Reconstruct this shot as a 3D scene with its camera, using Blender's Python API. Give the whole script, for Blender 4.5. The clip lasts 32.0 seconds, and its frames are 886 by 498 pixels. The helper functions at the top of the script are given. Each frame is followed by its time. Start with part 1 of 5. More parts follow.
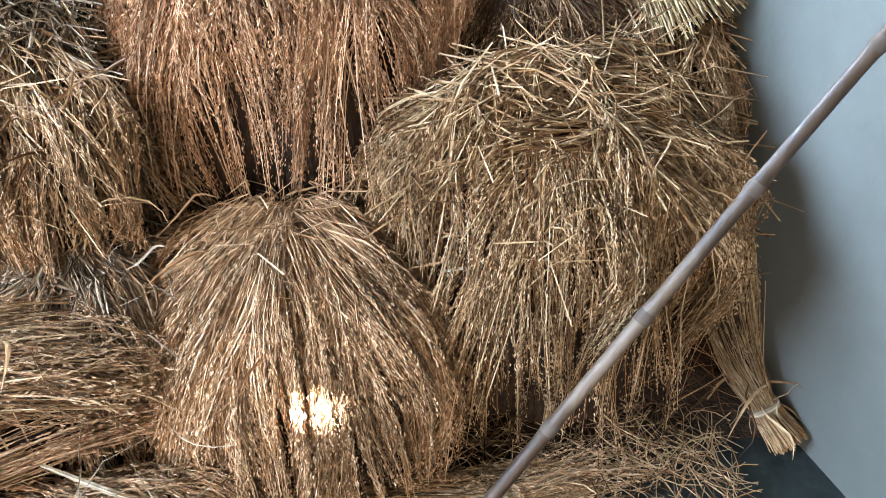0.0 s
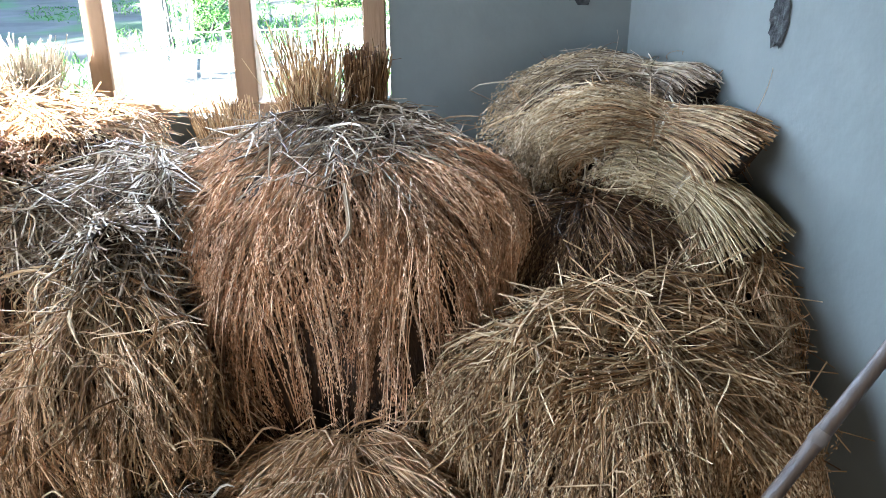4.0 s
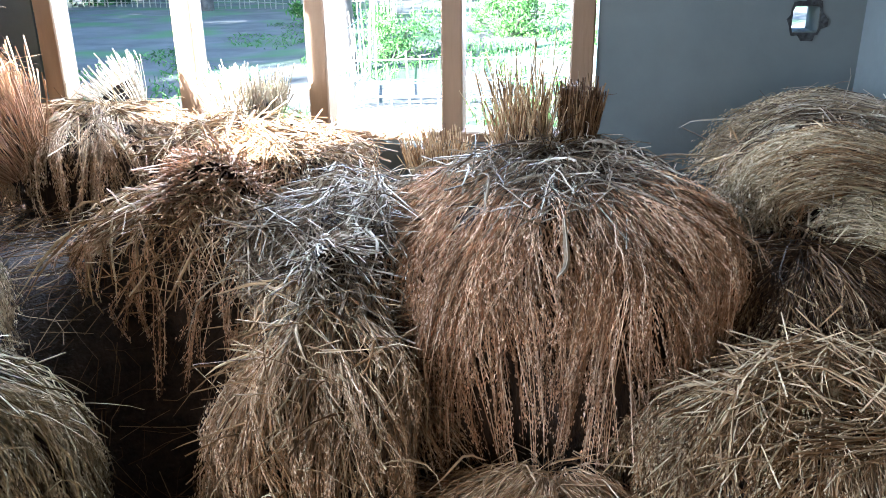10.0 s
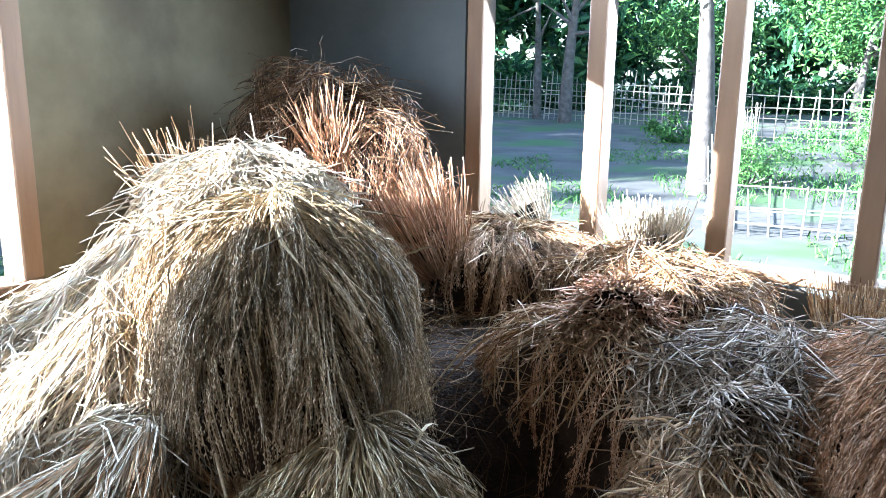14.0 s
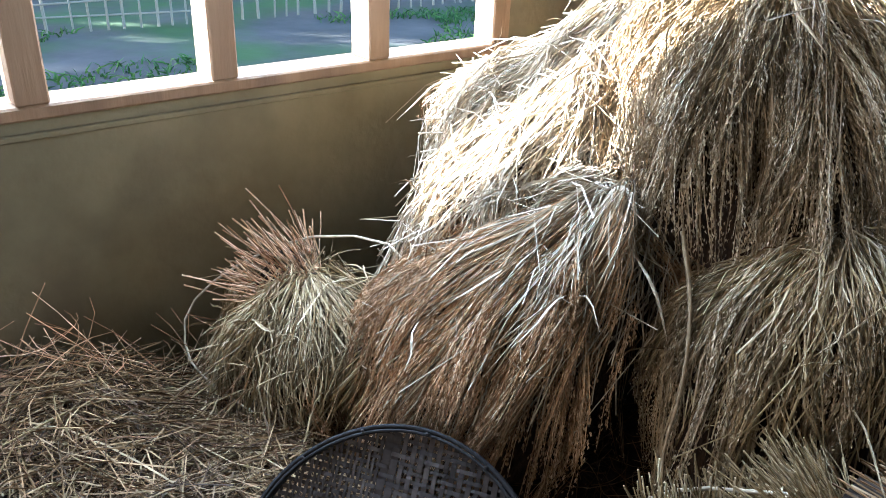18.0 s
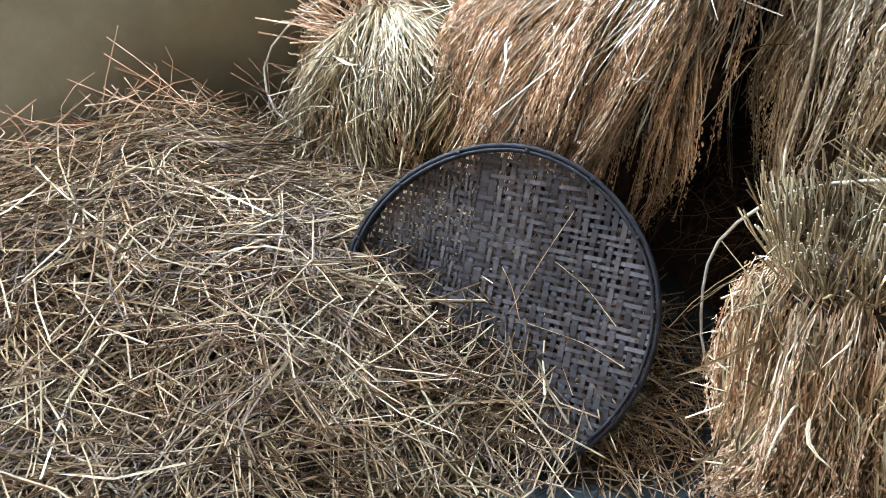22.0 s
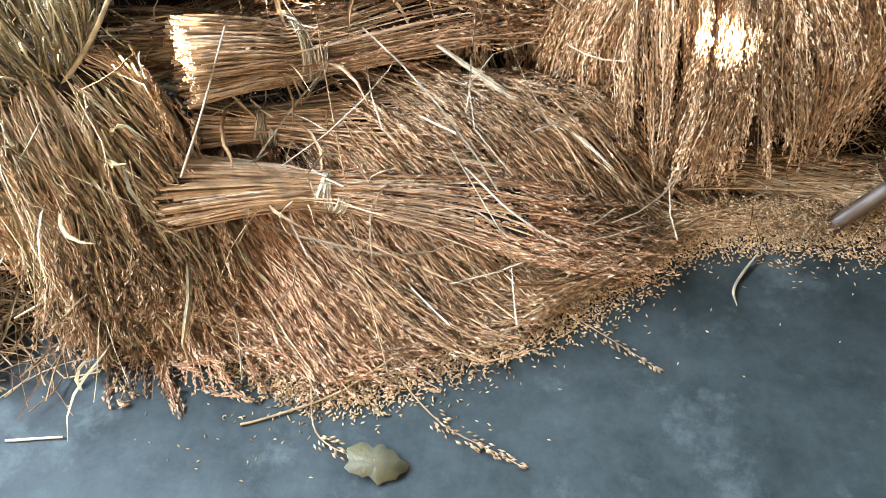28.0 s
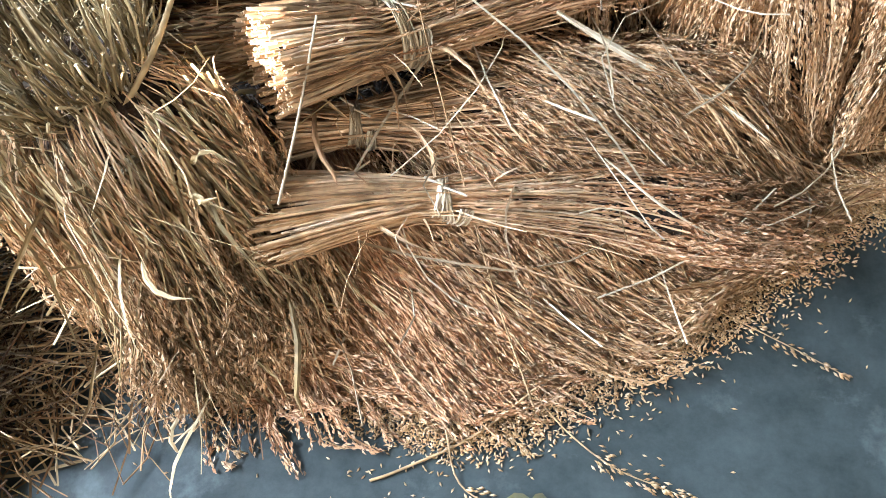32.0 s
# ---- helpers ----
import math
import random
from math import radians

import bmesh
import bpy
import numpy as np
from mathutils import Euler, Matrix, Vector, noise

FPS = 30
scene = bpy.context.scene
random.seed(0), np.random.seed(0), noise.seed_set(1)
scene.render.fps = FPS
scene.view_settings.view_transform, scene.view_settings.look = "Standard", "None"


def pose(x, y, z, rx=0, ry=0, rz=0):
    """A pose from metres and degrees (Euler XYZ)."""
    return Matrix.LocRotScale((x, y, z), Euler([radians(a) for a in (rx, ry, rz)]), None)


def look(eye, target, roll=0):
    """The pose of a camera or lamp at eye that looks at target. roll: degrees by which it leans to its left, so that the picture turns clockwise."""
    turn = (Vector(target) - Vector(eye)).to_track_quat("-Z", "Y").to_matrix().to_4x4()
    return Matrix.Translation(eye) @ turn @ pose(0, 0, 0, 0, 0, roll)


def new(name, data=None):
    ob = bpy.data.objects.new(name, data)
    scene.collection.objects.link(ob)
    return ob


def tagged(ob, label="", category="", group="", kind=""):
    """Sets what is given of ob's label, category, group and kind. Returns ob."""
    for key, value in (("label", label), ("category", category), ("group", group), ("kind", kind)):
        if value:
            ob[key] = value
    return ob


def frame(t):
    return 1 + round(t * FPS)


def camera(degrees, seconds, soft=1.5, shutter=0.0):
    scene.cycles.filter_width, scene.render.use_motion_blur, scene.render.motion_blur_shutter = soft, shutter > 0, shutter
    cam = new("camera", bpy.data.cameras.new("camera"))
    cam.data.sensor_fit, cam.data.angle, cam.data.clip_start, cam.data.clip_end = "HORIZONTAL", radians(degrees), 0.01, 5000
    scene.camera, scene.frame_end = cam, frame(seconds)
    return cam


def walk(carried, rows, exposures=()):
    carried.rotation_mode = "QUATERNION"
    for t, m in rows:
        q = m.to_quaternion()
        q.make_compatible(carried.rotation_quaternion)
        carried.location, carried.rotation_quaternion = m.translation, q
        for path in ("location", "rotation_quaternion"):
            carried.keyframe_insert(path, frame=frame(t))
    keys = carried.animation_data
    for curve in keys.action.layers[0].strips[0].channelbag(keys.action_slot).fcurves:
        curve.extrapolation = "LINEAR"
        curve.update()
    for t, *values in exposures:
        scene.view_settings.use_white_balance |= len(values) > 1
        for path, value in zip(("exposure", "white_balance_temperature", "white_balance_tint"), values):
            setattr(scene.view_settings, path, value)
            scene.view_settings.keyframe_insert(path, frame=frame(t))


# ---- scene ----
cam = camera(58.2, 32.0, soft=0.5)
EXPOSURES = [(0.0, 5.6, 5700, 10), (3.0, 5.15, 5500, 10), (6.0, 4.75, 5300, 10), (9.0, 4.7, 5100, 10), (11.0, 4.65, 5100, 10), (13.0, 3.98, 4950, 10), (16.0, 4.12, 5200, 10), (19.0, 4.4, 5200, 10), (21.0, 4.87, 5200, 10), (23.0, 5.5, 5300, 10), (24.5, 5.55, 5250, 10), (26.0, 5.75, 6000, 10), (32.0, 5.68, 5850, 10)]
METRES, EYE, TILT, LEAN, TURN = 1.9, 1.44, -33.877, -2.454, -5.974
ROWS = [
    (0.0, 0.0, 0.0, 0.0, 0.0, 0.0, -0.0),
    (0.5, -0.0008, 0.0014, 0.0098, 0.66, 1.42, 0.07),
    (1.0, -0.0008, -0.0048, 0.0199, 1.4, 3.1, 0.2),
    (1.5, -0.0028, -0.0119, 0.0309, 1.86, 4.57, 0.28),
    (2.0, -0.0031, -0.0147, 0.0437, 2.58, 6.07, 0.43),
    (2.5, -0.001, -0.019, 0.0546, 3.41, 7.84, 0.69),
    (3.0, -0.0012, -0.0255, 0.0613, 3.78, 9.92, 0.69),
    (3.5, -0.0039, -0.0314, 0.0723, 3.86, 10.96, 0.45),
    (5.5, -0.0088, -0.0399, 0.0829, 4.45, 13.16, -0.07),
    (6.0, -0.0139, -0.04, 0.0826, 5.01, 13.49, -0.3),
    (6.5, -0.0176, -0.0418, 0.0831, 5.98, 13.77, -0.73),
    (7.0, -0.0237, -0.0461, 0.082, 7.29, 14.01, -1.34),
    (7.5, -0.0322, -0.0444, 0.081, 8.86, 13.99, -2.14),
    (8.0, -0.0385, -0.0434, 0.0815, 10.08, 13.73, -2.78),
    (8.5, -0.0445, -0.0423, 0.082, 10.91, 13.49, -3.33),
    (9.0, -0.0516, -0.0436, 0.0829, 11.81, 13.29, -3.91),
    (9.5, -0.0606, -0.0437, 0.0844, 12.83, 13.1, -4.65),
    (10.0, -0.071, -0.0463, 0.0844, 14.09, 13.08, -5.7),
    (10.5, -0.0817, -0.0508, 0.084, 15.81, 13.14, -7.3),
    (11.0, -0.0931, -0.0561, 0.0845, 18.24, 13.31, -9.25),
    (11.5, -0.1044, -0.0646, 0.0865, 20.84, 13.62, -11.0),
    (12.0, -0.1171, -0.0736, 0.0875, 24.05, 14.04, -12.77),
    (12.5, -0.1304, -0.0869, 0.0878, 27.56, 14.72, -14.7),
    (13.0, -0.1424, -0.1062, 0.089, 30.65, 15.75, -16.79),
    (13.5, -0.1501, -0.124, 0.0874, 32.81, 16.51, -18.38),
    (15.5, -0.1862, -0.1394, 0.0628, 40.2, 12.25, -23.33),
    (16.0, -0.1974, -0.1405, 0.0544, 43.72, 9.3, -24.83),
    (16.5, -0.2136, -0.1427, 0.039, 47.91, 5.57, -26.62),
    (17.0, -0.2296, -0.1489, 0.0203, 52.28, 1.03, -28.28),
    (17.5, -0.2476, -0.1559, -0.0022, 56.84, -3.7, -29.93),
    (18.0, -0.2632, -0.1719, -0.0287, 61.56, -8.2, -31.65),
    (18.5, -0.2741, -0.1847, -0.0522, 65.19, -11.85, -33.17),
    (19.0, -0.282, -0.1866, -0.0678, 66.89, -14.12, -34.19),
    (19.5, -0.2853, -0.1793, -0.0723, 67.48, -15.34, -34.52),
    (20.0, -0.2832, -0.1706, -0.0781, 67.38, -16.76, -33.75),
    (20.5, -0.2763, -0.1568, -0.0883, 65.99, -17.91, -31.09),
    (21.0, -0.2737, -0.144, -0.1073, 66.01, -20.18, -29.32),
    (21.5, -0.2725, -0.1376, -0.1229, 66.65, -22.77, -28.4),
    (22.0, -0.2695, -0.1302, -0.1357, 66.41, -24.35, -27.15),
    (22.5, -0.2642, -0.1212, -0.1408, 65.08, -25.04, -25.72),
    (23.0, -0.2562, -0.1092, -0.1441, 61.23, -24.77, -23.42),
    (23.5, -0.2383, -0.0852, -0.1423, 55.18, -23.24, -20.43),
    (24.0, -0.21, -0.0529, -0.1364, 46.56, -20.99, -16.68),
    (24.5, -0.1778, -0.0249, -0.1332, 37.11, -19.18, -12.89),
    (25.0, -0.1437, 0.0001, -0.1349, 29.13, -18.76, -10.02),
    (25.5, -0.1232, 0.0145, -0.1335, 24.12, -18.92, -8.22),
    (26.0, -0.1129, 0.0235, -0.1312, 21.91, -19.29, -7.27),
    (26.5, -0.1081, 0.0268, -0.1299, 21.04, -19.49, -7.02),
    (28.5, -0.1112, 0.0317, -0.127, 20.4, -19.75, -7.21),
    (29.0, -0.1139, 0.0359, -0.125, 20.31, -19.81, -7.26),
    (29.5, -0.1242, 0.0461, -0.1229, 20.28, -19.87, -7.28),
    (30.0, -0.1393, 0.0618, -0.1191, 20.86, -20.6, -7.17),
    (30.5, -0.1508, 0.072, -0.119, 21.27, -21.32, -7.01),
    (31.0, -0.1775, 0.0813, -0.1285, 21.36, -22.25, -6.79),
    (31.5, -0.2225, 0.0882, -0.1242, 19.25, -23.38, -4.41),
    (32.0, -0.2556, 0.1096, -0.1175, 18.51, -24.32, -2.81),
]
walk(cam, [(t, pose(0, 0, EYE, TILT, LEAN, TURN) @ pose(METRES * x, METRES * y, METRES * z, 90 + pitch, roll, yaw)) for t, x, y, z, yaw, pitch, roll in ROWS],
     exposures=EXPOSURES)

# ---- world, sun and large lights ----
SUN_TRAVEL = Vector((1.0, 1.42, -0.60)).normalized()   # low sun through the side window
world = bpy.data.worlds.new("sky")
scene.world = world
world.use_nodes = True
wn = world.node_tree.nodes
sky = wn.new("ShaderNodeTexSky")
sky.sky_type = 'NISHITA'
sky.sun_disc = False
sky.sun_elevation = math.asin(-SUN_TRAVEL.z)
sky.sun_rotation = math.atan2(-SUN_TRAVEL.x, -SUN_TRAVEL.y)
sky.air_density, sky.dust_density = 1.0, 1.0
wn["Background"].inputs["Strength"].default_value = 0.05
world.node_tree.links.new(sky.outputs[0], wn["Background"].inputs["Color"])

sun = new("sun", bpy.data.lights.new("sun", 'SUN'))
sun.data.energy, sun.data.angle, sun.data.color = 3.8, radians(0.5), (1.0, 0.94, 0.85)
sun.matrix_world = look((0, 0, 6), Vector((0, 0, 6)) + SUN_TRAVEL)


def opening_lamp(name, eye, target, w, h, watts, color=(0.74, 0.87, 1.0)):
    """An area lamp in an opening; at the windows it stands in for the sky's light."""
    lamp = new(name, bpy.data.lights.new(name, 'AREA'))
    lamp.data.shape, lamp.data.size, lamp.data.size_y = 'RECTANGLE', w, h
    lamp.data.energy, lamp.data.color = watts, color
    lamp.matrix_world = look(eye, target)
    return lamp


opening_lamp("window_light_back", (-1.05, 2.90, 1.80), (-1.0, 1.0, 0.35), 1.8, 1.1, 9.5)
opening_lamp("window_light_side", (-2.82, 0.20, 1.80), (-1.2, 0.5, 0.2), 2.2, 1.1, 10.0)
# added warm fill lamp in an assumed doorway out of view
opening_lamp("doorway_fill", (-0.70, -2.86, 1.05), (-0.6, 1.0, 0.3), 1.7, 1.9, 2.2, (1.0, 0.80, 0.60))


# ---- materials ----
def nodes_of(mat):
    mat.use_nodes = True
    return mat.node_tree.nodes, mat.node_tree.links


def ramp(nodes, stops):
    r = nodes.new("ShaderNodeValToRGB")
    el = r.color_ramp.elements
    while len(el) < len(stops):
        el.new(0.5)
    for e, (p, c) in zip(el, stops):
        e.position, e.color = p, (*c, 1)
    return r


def straw_mat(name, stops, rough=0.62, dirt=0.42, scale=45.0):
    """Dry plant fibre: every blade its own tint, with blotches along it."""
    mat = bpy.data.materials.new(name)
    n, l = nodes_of(mat)
    b = n["Principled BSDF"]
    geo = n.new("ShaderNodeNewGeometry")
    r = ramp(n, stops)
    l.new(geo.outputs["Random Per Island"], r.inputs[0])
    co = n.new("ShaderNodeTexCoord")
    big = n.new("ShaderNodeTexNoise")
    big.inputs["Scale"].default_value, big.inputs["Detail"].default_value = 5.0, 3.0
    fine = n.new("ShaderNodeTexNoise")
    fine.inputs["Scale"].default_value, fine.inputs["Detail"].default_value = scale, 2.0
    l.new(co.outputs["Object"], big.inputs["Vector"])
    l.new(co.outputs["Object"], fine.inputs["Vector"])
    add = n.new("ShaderNodeMath")
    add.operation = 'ADD'
    l.new(big.outputs[0], add.inputs[0])
    l.new(fine.outputs[0], add.inputs[1])
    rr = ramp(n, [(0.75, (1 - dirt,) * 3), (1.2, (1.0, 1.0, 1.0))])
    half = n.new("ShaderNodeMath")
    half.operation = 'MULTIPLY'
    half.inputs[1].default_value = 0.9
    l.new(add.outputs[0], half.inputs[0])
    l.new(half.outputs[0], rr.inputs[0])
    mix = n.new("ShaderNodeMixRGB")
    mix.blend_type = 'MULTIPLY'
    mix.inputs[0].default_value = 1.0
    l.new(r.outputs[0], mix.inputs[1])
    l.new(rr.outputs[0], mix.inputs[2])
    l.new(mix.outputs[0], b.inputs["Base Color"])
    b.inputs["Roughness"].default_value = rough
    b.inputs["Specular IOR Level"].default_value = 0.22
    return mat


def surface_mat(name, a, b2, scale=4.0, detail=6.0, rough=0.8, bump=0.15, bump_scale=60.0, spots=None, stretch=(1, 1, 1)):
    """Two-tone weathered surface with fine relief; spots: (colour, amount) for stains."""
    mat = bpy.data.materials.new(name)
    n, l = nodes_of(mat)
    p = n["Principled BSDF"]
    co = n.new("ShaderNodeTexCoord")
    mp = n.new("ShaderNodeMapping")
    mp.inputs["Scale"].default_value = stretch
    l.new(co.outputs["Object"], mp.inputs["Vector"])
    t = n.new("ShaderNodeTexNoise")
    t.inputs["Scale"].default_value, t.inputs["Detail"].default_value, t.inputs["Roughness"].default_value = scale, detail, 0.6
    l.new(mp.outputs[0], t.inputs["Vector"])
    r = ramp(n, [(0.3, a), (0.7, b2)])
    l.new(t.outputs[0], r.inputs[0])
    colour = r.outputs[0]
    if spots:
        t2 = n.new("ShaderNodeTexNoise")
        t2.inputs["Scale"].default_value, t2.inputs["Detail"].default_value = scale * 0.45, 8.0
        l.new(mp.outputs[0], t2.inputs["Vector"])
        lo = spots[2] if len(spots) > 2 else 0.58
        r2 = ramp(n, [(lo, (0, 0, 0)), (lo + 0.14, (spots[1],) * 3)])
        l.new(t2.outputs[0], r2.inputs[0])
        m = n.new("ShaderNodeMixRGB")
        l.new(r2.outputs[0], m.inputs[0])
        l.new(colour, m.inputs[1])
        m.inputs[2].default_value = (*spots[0], 1)
        colour = m.outputs[0]
    l.new(colour, p.inputs["Base Color"])
    p.inputs["Roughness"].default_value = rough
    t3 = n.new("ShaderNodeTexNoise")
    t3.inputs["Scale"].default_value, t3.inputs["Detail"].default_value = bump_scale, 5.0
    l.new(mp.outputs[0], t3.inputs["Vector"])
    bp = n.new("ShaderNodeBump")
    bp.inputs["Strength"].default_value, bp.inputs["Distance"].default_value = bump, 0.01
    l.new(t3.outputs[0], bp.inputs["Height"])
    l.new(bp.outputs[0], p.inputs["Normal"])
    return mat


M_PLASTER = surface_mat("cement_plaster", (0.106, 0.114, 0.104), (0.150, 0.159, 0.145), 2.2, 9, 0.85, 0.2, 30, ((0.085, 0.092, 0.088), 0.6))
M_CREAM = surface_mat("cream_plaster", (0.15, 0.117, 0.056), (0.24, 0.192, 0.102), 2.6, 10, 0.85, 0.2, 30, ((0.085, 0.062, 0.034), 0.8, 0.52))
M_FLOOR = surface_mat("cement_floor", (0.008, 0.0115, 0.011), (0.044, 0.054, 0.052), 7.0, 14, 0.6, 0.08, 22, ((0.15, 0.17, 0.162), 0.40, 0.52))
M_FLOOR.node_tree.nodes["Noise Texture"].inputs["Roughness"].default_value = 0.76
M_FLOOR.node_tree.nodes["Noise Texture.001"].inputs["Roughness"].default_value = 0.72
M_FLOOR.node_tree.nodes["Principled BSDF"].inputs["Specular IOR Level"].default_value = 0.22
# unseen ceiling: colour kept dark to cut the light it bounces
M_CEIL = surface_mat("ceiling_board", (0.14, 0.115, 0.09), (0.22, 0.19, 0.15), 3, 5, 0.9)
M_FRAME = surface_mat("window_timber", (0.16, 0.086, 0.038), (0.29, 0.172, 0.088), 6, 8, 0.65, 0.3, 50, ((0.055, 0.03, 0.016), 0.7, 0.56), (1, 1, 0.12))
# dark cement; on the pit patches the colour also stands for shade
M_RUBBLE = surface_mat("broken_cement", (0.008, 0.008, 0.008), (0.060, 0.060, 0.056), 40, 6, 0.95, 0.9, 90)
# near-black fills: the shade in the gaps is put into the colour
M_CORE = surface_mat("core_straw_shaded", (0.012, 0.007, 0.004), (0.050, 0.027, 0.013), 30, 6, 0.9, 0.9, 120)
M_EARS = surface_mat("core_ears_shaded", (0.010, 0.005, 0.003), (0.075, 0.040, 0.018), 70, 6, 0.9, 0.9, 120, None, (1, 1, 0.14))
M_BAMBOO = surface_mat("pole_bamboo", (0.028, 0.016, 0.009), (0.095, 0.058, 0.033), 10, 7, 0.5, 0.3, 60, ((0.26, 0.20, 0.145), 0.6, 0.52), (1, 1, 0.2))
M_POLEPALE = surface_mat("pole_pale_node", (0.065, 0.048, 0.036), (0.13, 0.10, 0.078), 12, 6, 0.8)
M_TRAY = straw_mat("tray_cane", [(0.0, (0.028, 0.021, 0.018)), (0.6, (0.048, 0.038, 0.033)), (1.0, (0.085, 0.068, 0.060))], 0.62, 0.4, 40)
M_RIM = surface_mat("tray_rim_cane", (0.008, 0.007, 0.007), (0.022, 0.019, 0.018), 20, 5, 0.75, 0.2, 80)
M_RIM.node_tree.nodes["Principled BSDF"].inputs["Specular IOR Level"].default_value = 0.2
S_GOLD = straw_mat("rice_heads_golden", [(0.0, (0.34, 0.190, 0.088)), (0.5, (0.53, 0.330, 0.170)), (1.0, (0.78, 0.56, 0.35))])
S_RUST = straw_mat("rice_heads_rust", [(0.0, (0.34, 0.168, 0.078)), (0.5, (0.55, 0.318, 0.165)), (1.0, (0.80, 0.55, 0.345))])
S_OLIVE = straw_mat("rice_heads_olive", [(0.0, (0.25, 0.170, 0.086)), (0.5, (0.43, 0.312, 0.174)), (1.0, (0.66, 0.52, 0.335))])
S_STRAW = straw_mat("straw_tan", [(0.0, (0.10, 0.046, 0.016)), (0.35, (0.32, 0.180, 0.076)), (1.0, (0.64, 0.47, 0.270))])
S_GREY = straw_mat("straw_grey", [(0.0, (0.055, 0.032, 0.016)), (0.4, (0.235, 0.160, 0.094)), (1.0, (0.53, 0.43, 0.305))])
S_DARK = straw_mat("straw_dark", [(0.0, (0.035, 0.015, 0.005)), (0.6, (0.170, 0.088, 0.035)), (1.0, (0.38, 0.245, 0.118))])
S_GREEN = straw_mat("straw_green", [(0.0, (0.13, 0.083, 0.034)), (0.4, (0.37, 0.265, 0.128)), (1.0, (0.64, 0.51, 0.305))])
# pale bands and blades; brightened to carry sunlight on the window-side heap
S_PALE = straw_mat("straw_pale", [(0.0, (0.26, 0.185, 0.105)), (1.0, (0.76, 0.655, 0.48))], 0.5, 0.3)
S_BED = straw_mat("straw_threshed", [(0.0, (0.055, 0.030, 0.012)), (0.45, (0.20, 0.122, 0.052)), (1.0, (0.46, 0.32, 0.165))])
S_GRAIN = straw_mat("loose_grain", [(0.0, (0.40, 0.230, 0.100)), (0.5, (0.54, 0.350, 0.175)), (1.0, (0.70, 0.50, 0.30))])

# ---- mesh helpers ----
rng = np.random.default_rng(7)


def raw_mesh(name, verts, faces, mat, smooth=True):
    """A mesh from arrays; faces is one array of rows of equal length, or a list of such arrays."""
    me = bpy.data.meshes.new(name)
    verts = np.asarray(verts, np.float32).reshape(-1, 3)
    groups = faces if isinstance(faces, list) else [faces]
    groups = [np.asarray(f, np.int32) for f in groups if len(f)]
    loops = np.concatenate([f.ravel() for f in groups])
    sizes = np.concatenate([np.full(len(f), f.shape[1], np.int32) for f in groups])
    starts = np.concatenate([[0], np.cumsum(sizes)[:-1]]).astype(np.int32)
    me.vertices.add(len(verts))
    me.vertices.foreach_set("co", verts.ravel())
    me.loops.add(len(loops))
    me.loops.foreach_set("vertex_index", loops)
    me.polygons.add(len(sizes))
    me.polygons.foreach_set("loop_start", starts)
    me.polygons.foreach_set("use_smooth", np.full(len(sizes), smooth))
    me.materials.append(mat)
    me.update(calc_edges=True)
    return me


def unit(v):
    return v / np.maximum(np.linalg.norm(v, axis=-1, keepdims=True), 1e-9)


def tubes(P, R, sides=3):
    """Thin stalks along the paths P (n, k, 3) with the radii R (n, k)."""
    n, k, _ = P.shape
    T = unit(np.gradient(P, axis=1))
    ref = unit(rng.normal(size=(n, 1, 3)))
    A = unit(np.cross(T, ref))
    B = np.cross(T, A)
    ang = np.arange(sides) * 2 * np.pi / sides
    V = P[:, :, None] + R[:, :, None, None] * (np.cos(ang)[:, None] * A[:, :, None] + np.sin(ang)[:, None] * B[:, :, None])
    base = np.arange(n * k * sides).reshape(n, k, sides)
    a, b = base[:, :-1], base[:, 1:]
    F = np.stack([a, np.roll(a, -1, 2), np.roll(b, -1, 2), b], -1).reshape(-1, 4)
    if sides == 4:
        F = np.concatenate([F, base[:, -1], base[:, 0, ::-1]])
    return V.reshape(-1, 3), F


def blades(P, W):
    """Flat dry leaves, folded along the middle."""
    n, k, _ = P.shape
    T = unit(np.gradient(P, axis=1))
    ref = unit(rng.normal(size=(n, 1, 3)) + np.array([0, 0, 0.6]))
    A = unit(np.cross(T, ref))
    B = np.cross(T, A)
    L = P + A * W[..., None] + B * W[..., None] * 0.5
    Rr = P - A * W[..., None] + B * W[..., None] * 0.5
    V = np.stack([L, P, Rr], 2)
    base = np.arange(n * k * 3).reshape(n, k, 3)
    a, b = base[:, :-1], base[:, 1:]
    F = np.concatenate([np.stack([a[..., i], a[..., i + 1], b[..., i + 1], b[..., i]], -1).reshape(-1, 4) for i in (0, 1)])
    return V.reshape(-1, 3), F


def grains(C, D, length, rad):
    """Rice grains: slim spindles at C along D."""
    n = len(C)
    ref = unit(rng.normal(size=(n, 3)))
    A = unit(np.cross(D, ref))
    B = np.cross(D, A)
    l, r = np.broadcast_to(length, (n,))[:, None], np.broadcast_to(rad, (n,))[:, None]
    ring = [C + r * (math.cos(a) * A + math.sin(a) * B) for a in (0, 2.094, 4.189)]
    V = np.stack([C - D * l / 2, *ring, C + D * l / 2], 1)
    o = (np.arange(n) * 5)[:, None, None]
    F = np.array([[0, 2, 1], [0, 3, 2], [0, 1, 3], [4, 1, 2], [4, 2, 3], [4, 3, 1]])[None] + o
    return V.reshape(-1, 3), F.reshape(-1, 3)


